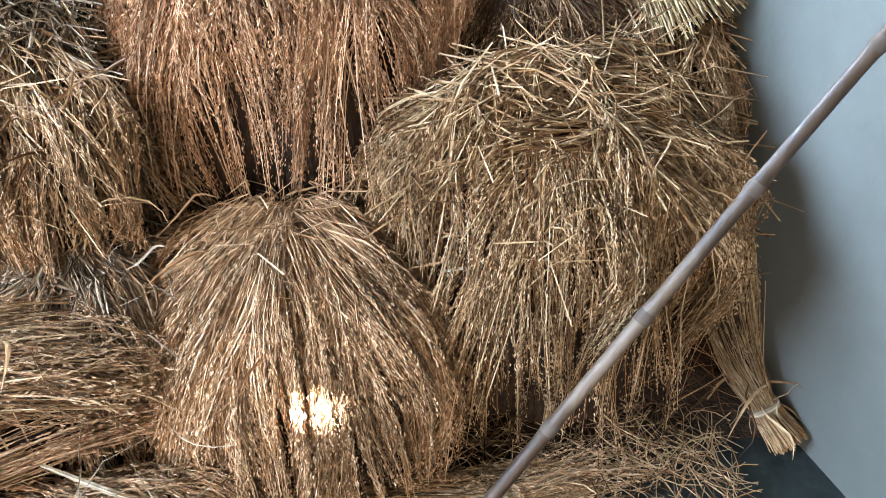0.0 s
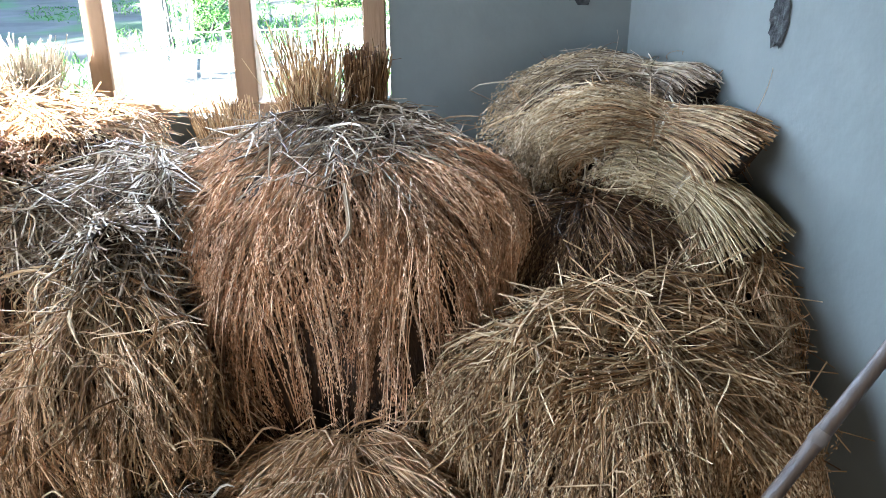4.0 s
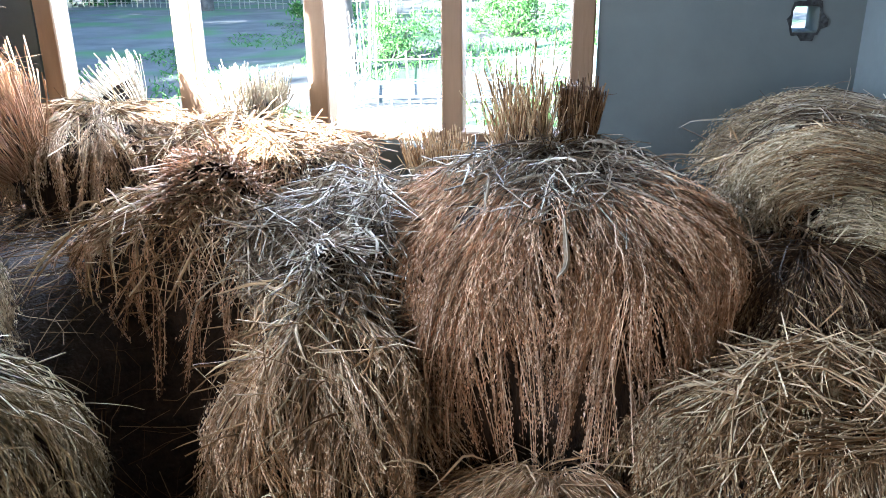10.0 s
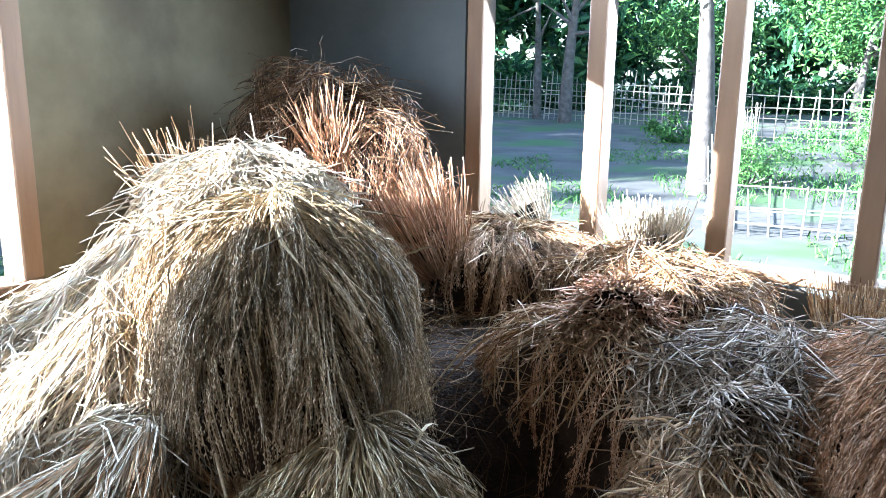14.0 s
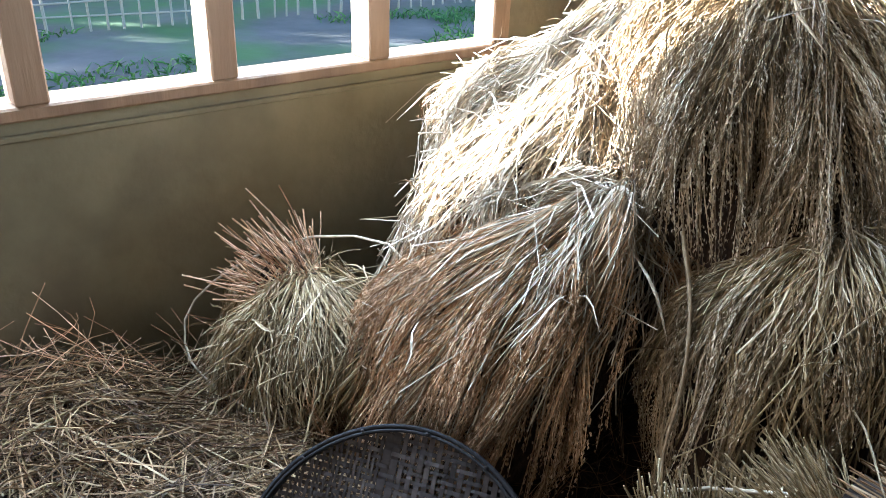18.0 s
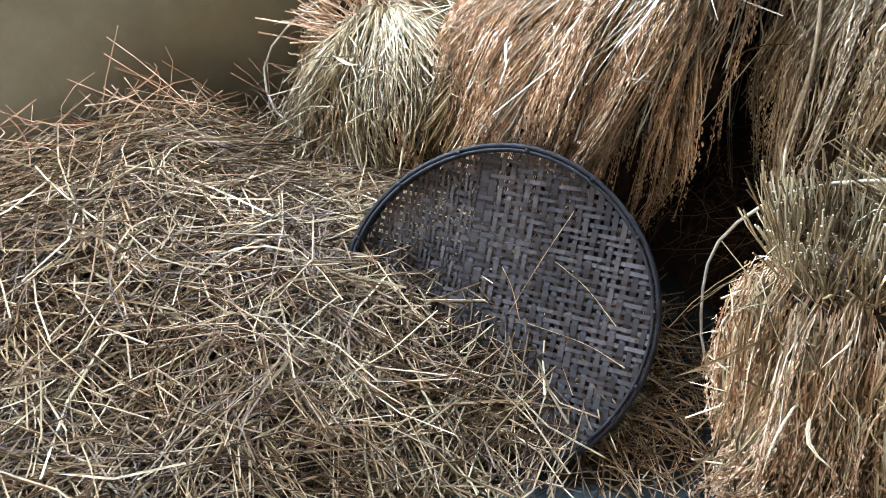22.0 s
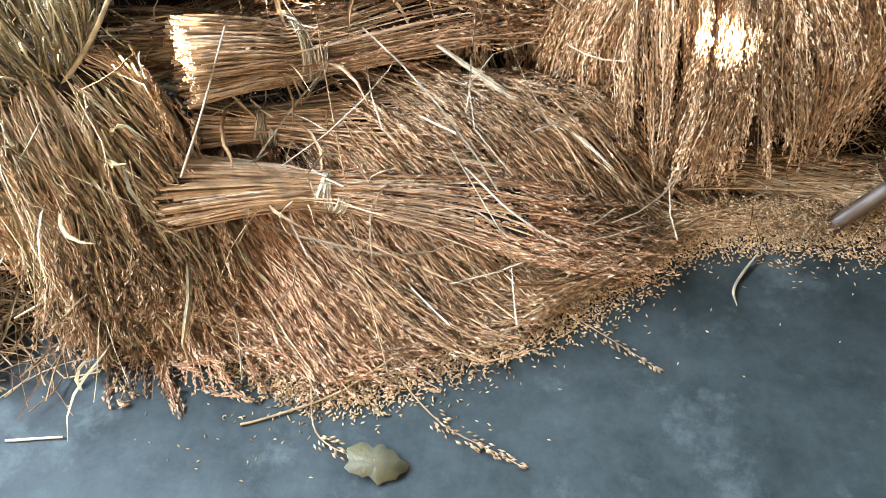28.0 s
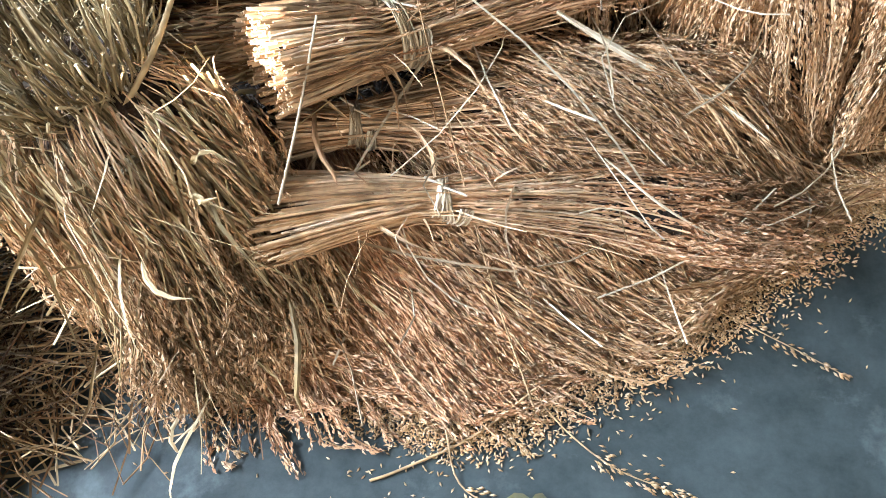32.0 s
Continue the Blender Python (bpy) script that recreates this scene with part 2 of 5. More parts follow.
def husks(C, D, length, rad):
    """Cheaper rice grains for the hanging ears: slim husks folded along the middle."""
    n = len(C)
    A = unit(np.cross(D, unit(rng.normal(size=(n, 3)))))
    B = np.cross(D, A)
    l, r = np.broadcast_to(length, (n,))[:, None], np.broadcast_to(rad, (n,))[:, None]
    V = np.stack([C - D * l * 0.5, C - D * l * 0.08 + A * r + B * r * 0.7, C + D * l * 0.5, C - D * l * 0.08 - A * r + B * r * 0.7], 1)
    F = np.array([[0, 1, 2], [0, 2, 3]])[None] + (np.arange(n) * 4)[:, None, None]
    return V.reshape(-1, 3), F.reshape(-1, 3)


def join(pieces):
    """(verts, faces) pieces as one set of arrays."""
    vs, fs, o = [], [], 0
    for v, f in pieces:
        if len(v):
            vs.append(v)
            fs.append(f + o)
            o += len(v)
    return np.concatenate(vs), fs


def wander(P, amount, freq=1.0):
    """Adds a smooth random sway to each path, growing along it."""
    n, k, _ = P.shape
    u = np.linspace(0, 1, k)[None, :, None]
    ph, f = rng.uniform(0, 6.28, (n, 1, 3)), rng.uniform(2, 6, (n, 1, 3)) * freq
    return P + amount * (u ** 0.7) * np.sin(ph + f * u) * np.array([1, 1, 0.5])


def empty(name, place=(0, 0, 0)):
    ob = new(name)
    ob.location = place
    ob.empty_display_size = 0.1
    return ob


def part(name, me, parent=None, label="", kind=""):
    ob = new(name, me)
    if parent is not None:
        ob.parent = parent
        ob.matrix_parent_inverse = Matrix.Translation(-parent.location)
    return tagged(ob, label=label, kind=kind)


def bm_part(name, bm, mat, parent=None, label="", smooth=False):
    me = bpy.data.meshes.new(name)
    bm.to_mesh(me)
    bm.free()
    me.materials.append(mat)
    if smooth:
        me.polygons.foreach_set("use_smooth", np.full(len(me.polygons), True))
    return part(name, me, parent, label)


def box_bm(size, bevel=0.004):
    bm = bmesh.new()
    bmesh.ops.create_cube(bm, size=1.0, matrix=Matrix.Diagonal((*size, 1)))
    if bevel:
        bmesh.ops.bevel(bm, geom=bm.edges[:], offset=bevel, segments=1, affect='EDGES')
    return bm


def beam(name, a, b, w, d, mat, parent, bevel=0.004, up=(0, 0, 1), label=""):
    """A squared timber from a to b, w across and d deep."""
    a, b = Vector(a), Vector(b)
    bm = box_bm((w, d, (b - a).length), bevel)
    z = (b - a).normalized()
    y = Vector(up)
    if abs(z.dot(y)) > 0.9:
        y = Vector((0, 1, 0))
    x = y.cross(z).normalized()
    y = z.cross(x)
    m = Matrix((x, y, z)).transposed().to_4x4()
    m.translation = (a + b) / 2
    bmesh.ops.transform(bm, matrix=m, verts=bm.verts)
    return bm_part(name, bm, mat, parent, label)


# ---- room ----
BACK_Y = 2.74
LW0, LW1 = Vector((-2.12, -2.9, 0)), Vector((-3.02, BACK_Y, 0))      # side wall with the window
RW0, RW1 = Vector((1.95, -2.9, 0)), Vector((0.745, BACK_Y, 0))       # plain side wall
HEIGHT, SILL, HEAD = 2.9, 1.005, 2.50
SIDE_SILL = 0.986


def wall(name, a, b, thick, openings, mat, label):
    """A wall from a to b (inner face), thickness to the right of that way, with rectangular openings (s0, s1, z0, z1)."""
    a, b = Vector(a), Vector(b)
    d = (b - a).normalized()
    n = Vector((d.y, -d.x, 0)) * thick
    ss = sorted({0.0, (b - a).length, *[v for o in openings for v in o[:2]]})
    zs = sorted({-0.3, HEIGHT, *[v for o in openings for v in o[2:]]})
    solid = {}
    for i in range(len(ss) - 1):
        for j in range(len(zs) - 1):
            s, z = (ss[i] + ss[i + 1]) / 2, (zs[j] + zs[j + 1]) / 2
            solid[i, j] = not any(o[0] < s < o[1] and o[2] < z < o[3] for o in openings)
    bm = bmesh.new()
    vert = {}

    def v(i, j, k):
        if (i, j, k) not in vert:
            vert[i, j, k] = bm.verts.new(a + d * ss[i] + Vector((0, 0, zs[j])) + n * k)
        return vert[i, j, k]
    for (i, j), on in solid.items():
        if not on:
            continue
        bm.faces.new([v(i, j, 0), v(i, j + 1, 0), v(i + 1, j + 1, 0), v(i + 1, j, 0)])
        bm.faces.new([v(i, j, 1), v(i + 1, j, 1), v(i + 1, j + 1, 1), v(i, j + 1, 1)])
        for di, dj, p, q in ((-1, 0, (i, j), (i, j + 1)), (1, 0, (i + 1, j + 1), (i + 1, j)), (0, -1, (i + 1, j), (i, j)), (0, 1, (i, j + 1), (i + 1, j + 1))):
            if not solid.get((i + di, j + dj), False):
                bm.faces.new([v(*p, 0), v(*p, 1), v(*q, 1), v(*q, 0)])
    bmesh.ops.recalc_face_normals(bm, faces=bm.faces)
    return tagged(bm_part(name, bm, mat), label, "wall", "", "structure")


def slab(name, corners, z0, z1, mat, label, category):
    bm = bmesh.new()
    lo = [bm.verts.new((x, y, z0)) for x, y in corners]
    hi = [bm.verts.new((x, y, z1)) for x, y in corners]
    bm.faces.new(hi)
    bm.faces.new(lo[::-1])
    m = len(corners)
    for i in range(m):
        bm.faces.new([lo[i], lo[(i + 1) % m], hi[(i + 1) % m], hi[i]])
    bmesh.ops.recalc_face_normals(bm, faces=bm.faces)
    return tagged(bm_part(name, bm, mat), label, category, "", "structure")


ROOM = [(LW0.x, LW0.y), (RW0.x, RW0.y), (RW1.x, RW1.y), (LW1.x, LW1.y)]
slab("floor", ROOM, -0.12, 0.0, M_FLOOR, "smooth blue-grey cement floor with paler worn patches", "floor")
slab("ceiling", [(-3.3, -3.1), (2.2, -3.1), (2.2, 2.95), (-3.3, 2.95)], HEIGHT, HEIGHT + 0.1, M_CEIL, "plain brown ceiling, out of view, kept dark to cut bounced light", "ceiling")
WIN_L, WIN_R = -2.06, -0.055
HOLE = (0.535, 0.612, 1.376, 1.452)
wall("wall_north", (LW1.x - 0.2, BACK_Y, 0), (RW1.x + 0.2, BACK_Y, 0), -0.14,
     [(WIN_L - LW1.x + 0.2, WIN_R - LW1.x + 0.2, SILL, HEAD), (HOLE[0] - LW1.x + 0.2, HOLE[1] - LW1.x + 0.2, HOLE[2], HOLE[3])],
     M_PLASTER, "grey cement-plastered wall with window opening and broken hole")
LDIR = (LW1 - LW0).normalized()
LLEN = (LW1 - LW0).length


def left_s(y):
    return (y - LW0.y) / LDIR.y


def left_at(y, z, off=0.0):
    """A place on the side wall's inner face, off metres into the room."""
    p = LW0 + LDIR * left_s(y)
    return Vector((p.x, p.y, z)) + Vector((LDIR.y, -LDIR.x, 0)) * off


SUN_HOLES = [(-1.991, 1.658), (-1.267, 1.302)]      # unseen openings added to let two flecks of sun in
wall("wall_west", LW0, LW1, -0.14, [(left_s(-1.12), left_s(1.31), SIDE_SILL, HEAD)]
     + [(left_s(y - 0.217 - e), left_s(y + 0.010 + e), z - 0.014 - e, z + 0.096 + e) for (y, z), e in zip(SUN_HOLES, (0.0, 0.012))],
     M_CREAM, "cream plastered wall with damp stains under a long window")
wall("wall_east", RW0, RW1, 0.14, [], M_PLASTER, "pale blue-grey plastered wall with chipped pits")
# unseen wall; its doorway is assumed, to hold the fill lamp
wall("wall_south", (LW0.x - 0.2, LW0.y, 0), (RW0.x + 0.2, RW0.y, 0), 0.14, [(0.70, 2.55, 0.0, 2.2)], M_PLASTER, "plain grey plastered wall, out of view, with a doorway added for fill light")


def window(name, ends, posts, inward, label):
    """A timber window frame: sill, head and upright posts in the wall's opening."""
    root = tagged(empty(name, ends[0]), label, "window", "", "structure")
    a, b = Vector(ends[0]), Vector(ends[1])
    up = Vector((0, 0, 1))
    inn = Vector(inward)
    beam("window_sill", a + inn * -0.045 + up * 0.018, b + inn * -0.045 + up * 0.018, 0.034, 0.125, M_FRAME, root, 0.005, inward)
    beam("window_head", a + inn * -0.03 + up * (HEAD - a.z - 0.03), b + inn * -0.03 + up * (HEAD - a.z - 0.03), 0.06, 0.11, M_FRAME, root, 0.005, inward)
    for q, w in posts:
        p = a.lerp(b, q) + inn * -0.03
        beam("window_post", p + up * 0.036, p + up * (HEAD - a.z - 0.06), w, 0.10, M_FRAME, root, 0.005, inward)
    return root


wl = WIN_R - WIN_L
window("window_1", ((WIN_L, BACK_Y, SILL), (WIN_R, BACK_Y, SILL)),
       [(0.028, 0.075), ((-1.485 - WIN_L) / wl, 0.072), ((-1.005 - WIN_L) / wl, 0.072), ((-0.535 - WIN_L) / wl, 0.072), (0.975, 0.075)],
       (0, -1, 0), "unglazed timber window frame with five weathered posts")
LIN = Vector((LDIR.y, -LDIR.x, 0))
pa, pb = left_at(-1.12, SIDE_SILL), left_at(1.31, SIDE_SILL)
window("window_2", (pa, pb), [((y + 1.12) / 2.43, 0.075) for y in (-1.08, -0.63, -0.16, 0.305, 0.79, 1.275)], LIN, "unglazed timber window frame with brown weathered posts")
beam("trim", left_at(-2.8, 0.948, 0.006), left_at(BACK_Y - 0.01, 0.948, 0.006), 0.016, 0.014, M_CREAM, None, 0.003, LIN)
tagged(bpy.data.objects["trim"], "raised plaster line under the window sill", "trim", "", "structure")
# unseen wall added to keep the sun out of the doorway
slab("door_shade_wall", [(-3.5, -5.2), (2.5, -5.2), (2.5, -5.0), (-3.5, -5.0)], -0.3, 3.2, M_CREAM, "plain plastered wall added out of view to keep sun off the doorway", "wall")
# a plain unseen wall added outside to shade half of the side window
slab("window_shade_wall", [(-2.48, -1.22), (-3.21, -1.22), (-3.21, -1.08), (-2.48, -1.08)], -0.3, 3.2, M_CREAM, "plain plastered wall added out of view to shade the side window", "wall")


def chip(name, places, normal, across, parent_label, radius):
    """A rough broken patch of cement on a plaster face, ragged, its dark grey standing for a pit's shade."""
    bm = bmesh.new()
    n, ac = Vector(normal).normalized(), Vector(across).normalized()
    up = Vector((0, 0, 1))
    rings = []
    for r, h in ((1.0, 0.003), (0.82, 0.009), (0.55, 0.006), (0.25, 0.004)):
        ring = []
        for i in range(22):
            t = 6.283 * i / 22
            k = r * (1 + 0.42 * noise.noise((math.cos(t) * 2.6 + radius[0] * 50, math.sin(t) * 2.6, r * 2)) + 0.12 * random.uniform(-1, 1))
            ring.append(bm.verts.new(Vector(places) + ac * math.cos(t) * radius[0] * k + up * math.sin(t) * radius[1] * k + n * (h + 0.004 * random.random())))
        rings.append(ring)
    for a, b in zip(rings, rings[1:]):
        for i in range(22):
            bm.faces.new([a[i], a[(i + 1) % 22], b[(i + 1) % 22], b[i]])
    if name != "hole_rim":
        bm.faces.new(rings[-1])
    else:
        for ring, f in zip(rings[1:], (0.86, 0.80, 0.78)):
            for i, v in enumerate(ring):
                t = 6.283 * i / 22
                s = max(abs(math.cos(t)), abs(math.sin(t)))
                v.co = Vector(places) + (ac * math.cos(t) * 0.040 + up * math.sin(t) * 0.040) / s * (1 + (f - 0.78) * 2) + n * 0.004
    bmesh.ops.recalc_face_normals(bm, faces=bm.faces)
    return tagged(bm_part(name, bm, M_RUBBLE), parent_label, "wall damage", "", "structure")


chip("hole_rim", (0.574, BACK_Y, 1.414), (0, -1, 0), (1, 0, 0), "ragged broken cement round a hole in the wall", (0.056, 0.062))
RDIR = (RW1 - RW0).normalized()
RIN = Vector((-RDIR.y, RDIR.x, 0))


def right_at(y, z, off=0.0):
    return RW0 + RDIR * ((y - RW0.y) / RDIR.y) + Vector((0, 0, z)) + RIN * off


chip("pit_patch", right_at(1.985, 1.38), RIN, RDIR, "chipped cement patch in pale plaster, dark as the shade of a pit", (0.034, 0.062))
chip("pit_patch", right_at(2.575, 1.43), RIN, RDIR, "chipped cement patch near the plaster corner, dark as the shade of a pit", (0.022, 0.045))

# ---- rice sheaves ----
def dome_table(rx, ry, dome, hang, squash=1.0):
    """Arc length along a dome that turns into a hanging skirt: s -> (share of the radius, drop)."""
    a = np.linspace(0, np.pi / 2, 24)
    r = np.sin(a) ** squash
    z = -dome * (1 - np.cos(a))
    r = np.concatenate([r, [1.03, 1.04, 1.02]])
    z = np.concatenate([z, -dome - hang * np.array([0.35, 0.7, 1.0])])
    mean = (rx + ry) / 2
    s = np.concatenate([[0], np.cumsum(np.hypot(np.diff(r) * mean, np.diff(z)))])
    return s, r, z


def on_dome(tab, c, rx, ry, s, az, lift, lean):
    st, rt, zt = tab
    r, z = np.interp(s, st, rt), np.interp(s, st, zt)
    q = s / st[-1]
    return np.stack([c[0] + np.cos(az) * (rx * r + lift) + lean[0] * q, c[1] + np.sin(az) * (ry * r + lift) + lean[1] * q,
                     c[2] + z + lift * (1 - np.clip(q * 1.6, 0, 1)) * 0.8 + lean[2] * q], -1)


def lumps(seed, az, s, amount):
    """Slow uneven swelling of a sheaf's outside."""
    return amount * (np.sin(az * 2 + seed) * np.sin(s * 9 + seed * 2) + 0.7 * np.sin(az * 5 + seed * 3 + s * 7) + 0.45 * np.sin(az * 11 - s * 15 + seed * 5))


def azimuths(n, front, spread):
    """Directions round a dome, most of them towards the open side."""
    even = (np.arange(n) * 0.61803 + rng.random()) % 1.0
    return np.where(rng.random(n) < 0.94, radians(front) + (2 * even - 1) * radians(spread) + rng.normal(size=n) * 0.04, rng.uniform(0, 6.283, n))


def head_tubes(P, u0, rad=0.0012, per=15, size=0.0102, fat=0.0034):
    """Rice heads: a thin stem with grains along its last stretch."""
    n, k, _ = P.shape
    Q = P[:, ::2] if k > 7 else P
    along = np.linspace(0, 1, Q.shape[1])[None]
    R = rad * np.interp(along, [0, u0, u0 + 0.12, 0.9, 1.0], [1.0, 1.0, 1.35, 1.2, 0.5]) * rng.uniform(0.8, 1.2, (n, 1))
    pieces = [tubes(Q, R, 3)]
    u = (u0 + (1 - u0) * (np.arange(per)[None] + rng.random((n, per))) / per) * (k - 1)
    i = np.clip(u.astype(int), 0, k - 2)
    f = (u - i)[..., None]
    row = np.arange(n)[:, None]
    C = P[row, i] * (1 - f) + P[row, i + 1] * f
    D = unit(unit(P[row, i + 1] - P[row, i]) + rng.normal(size=C.shape) * 0.22)
    C = C + rng.normal(size=C.shape) * fat
    m = n * per
    pieces.append(husks(C.reshape(m, 3), D.reshape(m, 3), size * rng.uniform(0.8, 1.2, m), size * 0.215))
    return join(pieces)


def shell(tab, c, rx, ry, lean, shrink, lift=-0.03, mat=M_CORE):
    """The packed inside of a sheaf, a lumpy closed dome coloured near-black for the shade in its gaps."""
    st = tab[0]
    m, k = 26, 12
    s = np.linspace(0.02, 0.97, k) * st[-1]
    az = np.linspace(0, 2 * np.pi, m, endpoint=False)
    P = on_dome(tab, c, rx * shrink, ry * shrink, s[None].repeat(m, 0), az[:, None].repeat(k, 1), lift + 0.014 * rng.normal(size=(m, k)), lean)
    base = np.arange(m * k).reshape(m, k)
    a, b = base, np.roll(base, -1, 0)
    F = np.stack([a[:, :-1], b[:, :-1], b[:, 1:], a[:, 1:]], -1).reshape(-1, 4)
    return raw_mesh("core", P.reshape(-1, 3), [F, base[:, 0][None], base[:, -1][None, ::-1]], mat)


def stray(c, n, reach, length, mat_w=0.0014, up=0.35):
    """Single straws that stick out of the surface points c."""
    idx = rng.integers(0, len(c), n)
    d = unit(rng.normal(size=(n, 3)) + np.array([0, -0.2, up]))
    L = rng.uniform(0.3, 1.0, n)[:, None, None] * length
    u = np.linspace(0, 1, 5)[None, :, None]
    P = c[idx][:, None] + d[:, None] * u * L + np.array([0, 0, -1.0]) * (u ** 2) * L * rng.uniform(0.1, 0.7, (n, 1, 1))
    P = wander(P, 0.012)
    return tubes(P, np.full((n, 5), mat_w) * np.linspace(1, 0.5, 5))


def leaf_strips(c, n, length, width=0.0042):
    idx = rng.integers(0, len(c), n)
    d = unit(rng.normal(size=(n, 3)) * np.array([1, 1, 0.5]) + np.array([0, -0.25, 0.1]))
    L = rng.uniform(0.4, 1.0, n)[:, None, None] * length
    u = np.linspace(0, 1, 6)[None, :, None]
    P = c[idx][:, None] + d[:, None] * u * L + np.array([0, 0, -1.0]) * (u ** 2) * L * rng.uniform(0.3, 0.9, (n, 1, 1)) + np.array([0, 0, 0.01])
    P = wander(P, 0.02)
    W = width * rng.uniform(0.5, 1.2, (n, 1)) * np.sin(np.linspace(0.35, 3.0, 6))[None]
    return blades(P, W)


def drape(label, c, rx, ry, dome, hang, n=1000, heads=S_GOLD, straw=S_STRAW, front=-90, spread=120, lean=(0, 0, 0), top=0.35, per=14,
          leaf=40, strays=60, ragged=0.2, squash=1.22, shrink=0.88, clump=4, straw_n=None, bare=False, group="rice sheaves in the heap",
          lump=0.016, mess=None, straw_len=(0.12, 0.5), head_at=0.35, low=0.0):
    """A sheaf whose heads fall over a dome and hang down round it."""
    root = tagged(empty("rice_sheaf", (c[0], c[1], max(0.0, c[2] - dome - hang))), label, "rice sheaf", group)
    tab = dome_table(rx, ry, dome, hang, squash)
    total = tab[0][-1]
    part("core", shell(tab, c, rx, ry, lean, shrink, -0.03 if n < 700 else -0.012, M_CORE if n < 700 else M_EARS), root, "packed straw inside, near-black to stand for shade")
    k = 9
    seed = rng.uniform(0, 6.28)
    n = int(n * 0.74)
    nc = max(4, n // clump)
    caz, clen, clift = azimuths(nc, front, spread), rng.uniform(1 - ragged * 1.6, 1.0 + ragged * 0.2, nc), rng.uniform(-0.035, 0.034, nc)
    if not bare:
        who = rng.integers(0, nc, n)
        u = np.linspace(0, 1, k)[None]
        s0 = total * rng.uniform(top * 0.5, top * 1.25 + 0.14, n)[:, None]
        s1 = total * (clen[who] * rng.uniform(0.84, 1.03, n))[:, None]
        s1 = np.where(rng.random((n, 1)) < 0.4, s0 + (s1 - s0) * rng.uniform(0.4, 0.9, (n, 1)), s1)
        s1 = np.maximum(s1, s0 + 0.12)
        s = s0 + (s1 - s0) * u
        gap = rng.normal(size=n) * 0.12
        az = caz[who][:, None] + gap[:, None] * (1 - 0.93 * np.minimum(1, u * 1.6)) + 0.07 * np.sin(4 * u + caz[who][:, None] * 9) + rng.normal(size=(n, 1)) * 0.012 * u
        lift = clift[who][:, None] * (0.4 + u) + rng.uniform(-0.006, 0.012, (n, 1)) + 0.012 * np.sin(u * 5 + who[:, None] * 1.7) + lumps(seed, az, s, lump)
        sway = rng.normal(size=(nc, 1, 3)) * np.array([0.012, 0.012, 0.0])
        P = wander(on_dome(tab, c, rx, ry, s, az, lift, lean), 0.0045, 1.6) + sway[who] * np.sin(u * 2.6 + who[:, None] * 0.7)[..., None]
        P[..., 2] = np.maximum(P[..., 2], 0.006)
        v, f = head_tubes(P, head_at, per=int(per * 1.75))
        part("ear_mass", raw_mesh("ear_mass", v, f, heads, False), root, "hanging ears of ripe rice", "stuff")
    m = int(0.62 * (straw_n or n // 2))
    u = np.linspace(0, 1, 4)[None]
    s0 = total * rng.uniform(low, low + (top * 0.8 if not bare else 0.6), m)[:, None]
    s1 = np.minimum(s0 + total * rng.uniform(*straw_len, m)[:, None], total * rng.uniform(0.9, 1.0, (m, 1)))
    s = s0 + (s1 - s0) * u
    az = azimuths(m, front, spread)[:, None] + rng.normal(size=(m, 1)) * 0.45 * (1 - u)
    P = wander(on_dome(tab, c, rx, ry, s, az, rng.uniform(-0.014, 0.034, (m, 1)) + lumps(seed, az, s, lump), lean), 0.02, 1.3)
    P[..., 2] = np.maximum(P[..., 2], 0.004)
    pieces = [tubes(P, rng.uniform(0.0011, 0.0024, (m, 1)) * np.ones((1, 4)), 3)]
    spots = P.reshape(-1, 3)
    q = m // 2 if mess is None else int(mess * 0.6)
    if q:
        at = P[rng.integers(0, m, q), rng.integers(0, 4, q)] + np.array([0, 0, 0.012])
        d = unit(rng.normal(size=(q, 3)) * np.array([1, 1, 0.28]))
        L = rng.uniform(0.04, 0.15, (q, 1, 1))
        t = np.linspace(-1, 1, 3)[None, :, None]
        X = wander(at[:, None] + d[:, None] * t * L - np.array([0, 0, 1.0]) * t * t * L * 0.25, 0.006)
        X[..., 2] = np.maximum(X[..., 2], 0.004)
        pieces.append(tubes(X, rng.uniform(0.0010, 0.0022, (q, 1)) * np.ones((1, 3)), 3))
    if strays:
        pieces.append(stray(spots, strays, 0.1, 0.17))
    if leaf:
        pieces.append(leaf_strips(spots, leaf, 0.2))
    v, f = join(pieces)
    part("straw_mass", raw_mesh("straw_mass", v, f, straw, False), root, "dry stalks and leaf blades", "stuff")
    return root


def spine_at(pts, u):
    """A smooth curve through the points pts, at the shares u of its length: places and tangents."""
    pts = np.asarray(pts, float)
    t = np.linspace(0, 1, len(pts))
    fine = np.linspace(0, 1, 80)
    ext = np.vstack([2 * pts[0] - pts[1], pts, 2 * pts[-1] - pts[-2]])
    out = []
    for q in fine:
        x = q * (len(pts) - 1)
        i = min(int(x), len(pts) - 2)
        f = x - i
        p0, p1, p2, p3 = ext[i], ext[i + 1], ext[i + 2], ext[i + 3]
        out.append(0.5 * ((2 * p1) + (-p0 + p2) * f + (2 * p0 - 5 * p1 + 4 * p2 - p3) * f * f + (-p0 + 3 * p1 - 3 * p2 + p3) * f ** 3))
    out = np.array(out)
    tang = unit(np.gradient(out, axis=0))
    place = np.stack([np.interp(u, fine, out[:, j]) for j in range(3)], -1)
    direction = unit(np.stack([np.interp(u, fine, tang[:, j]) for j in range(3)], -1))
    return place, direction


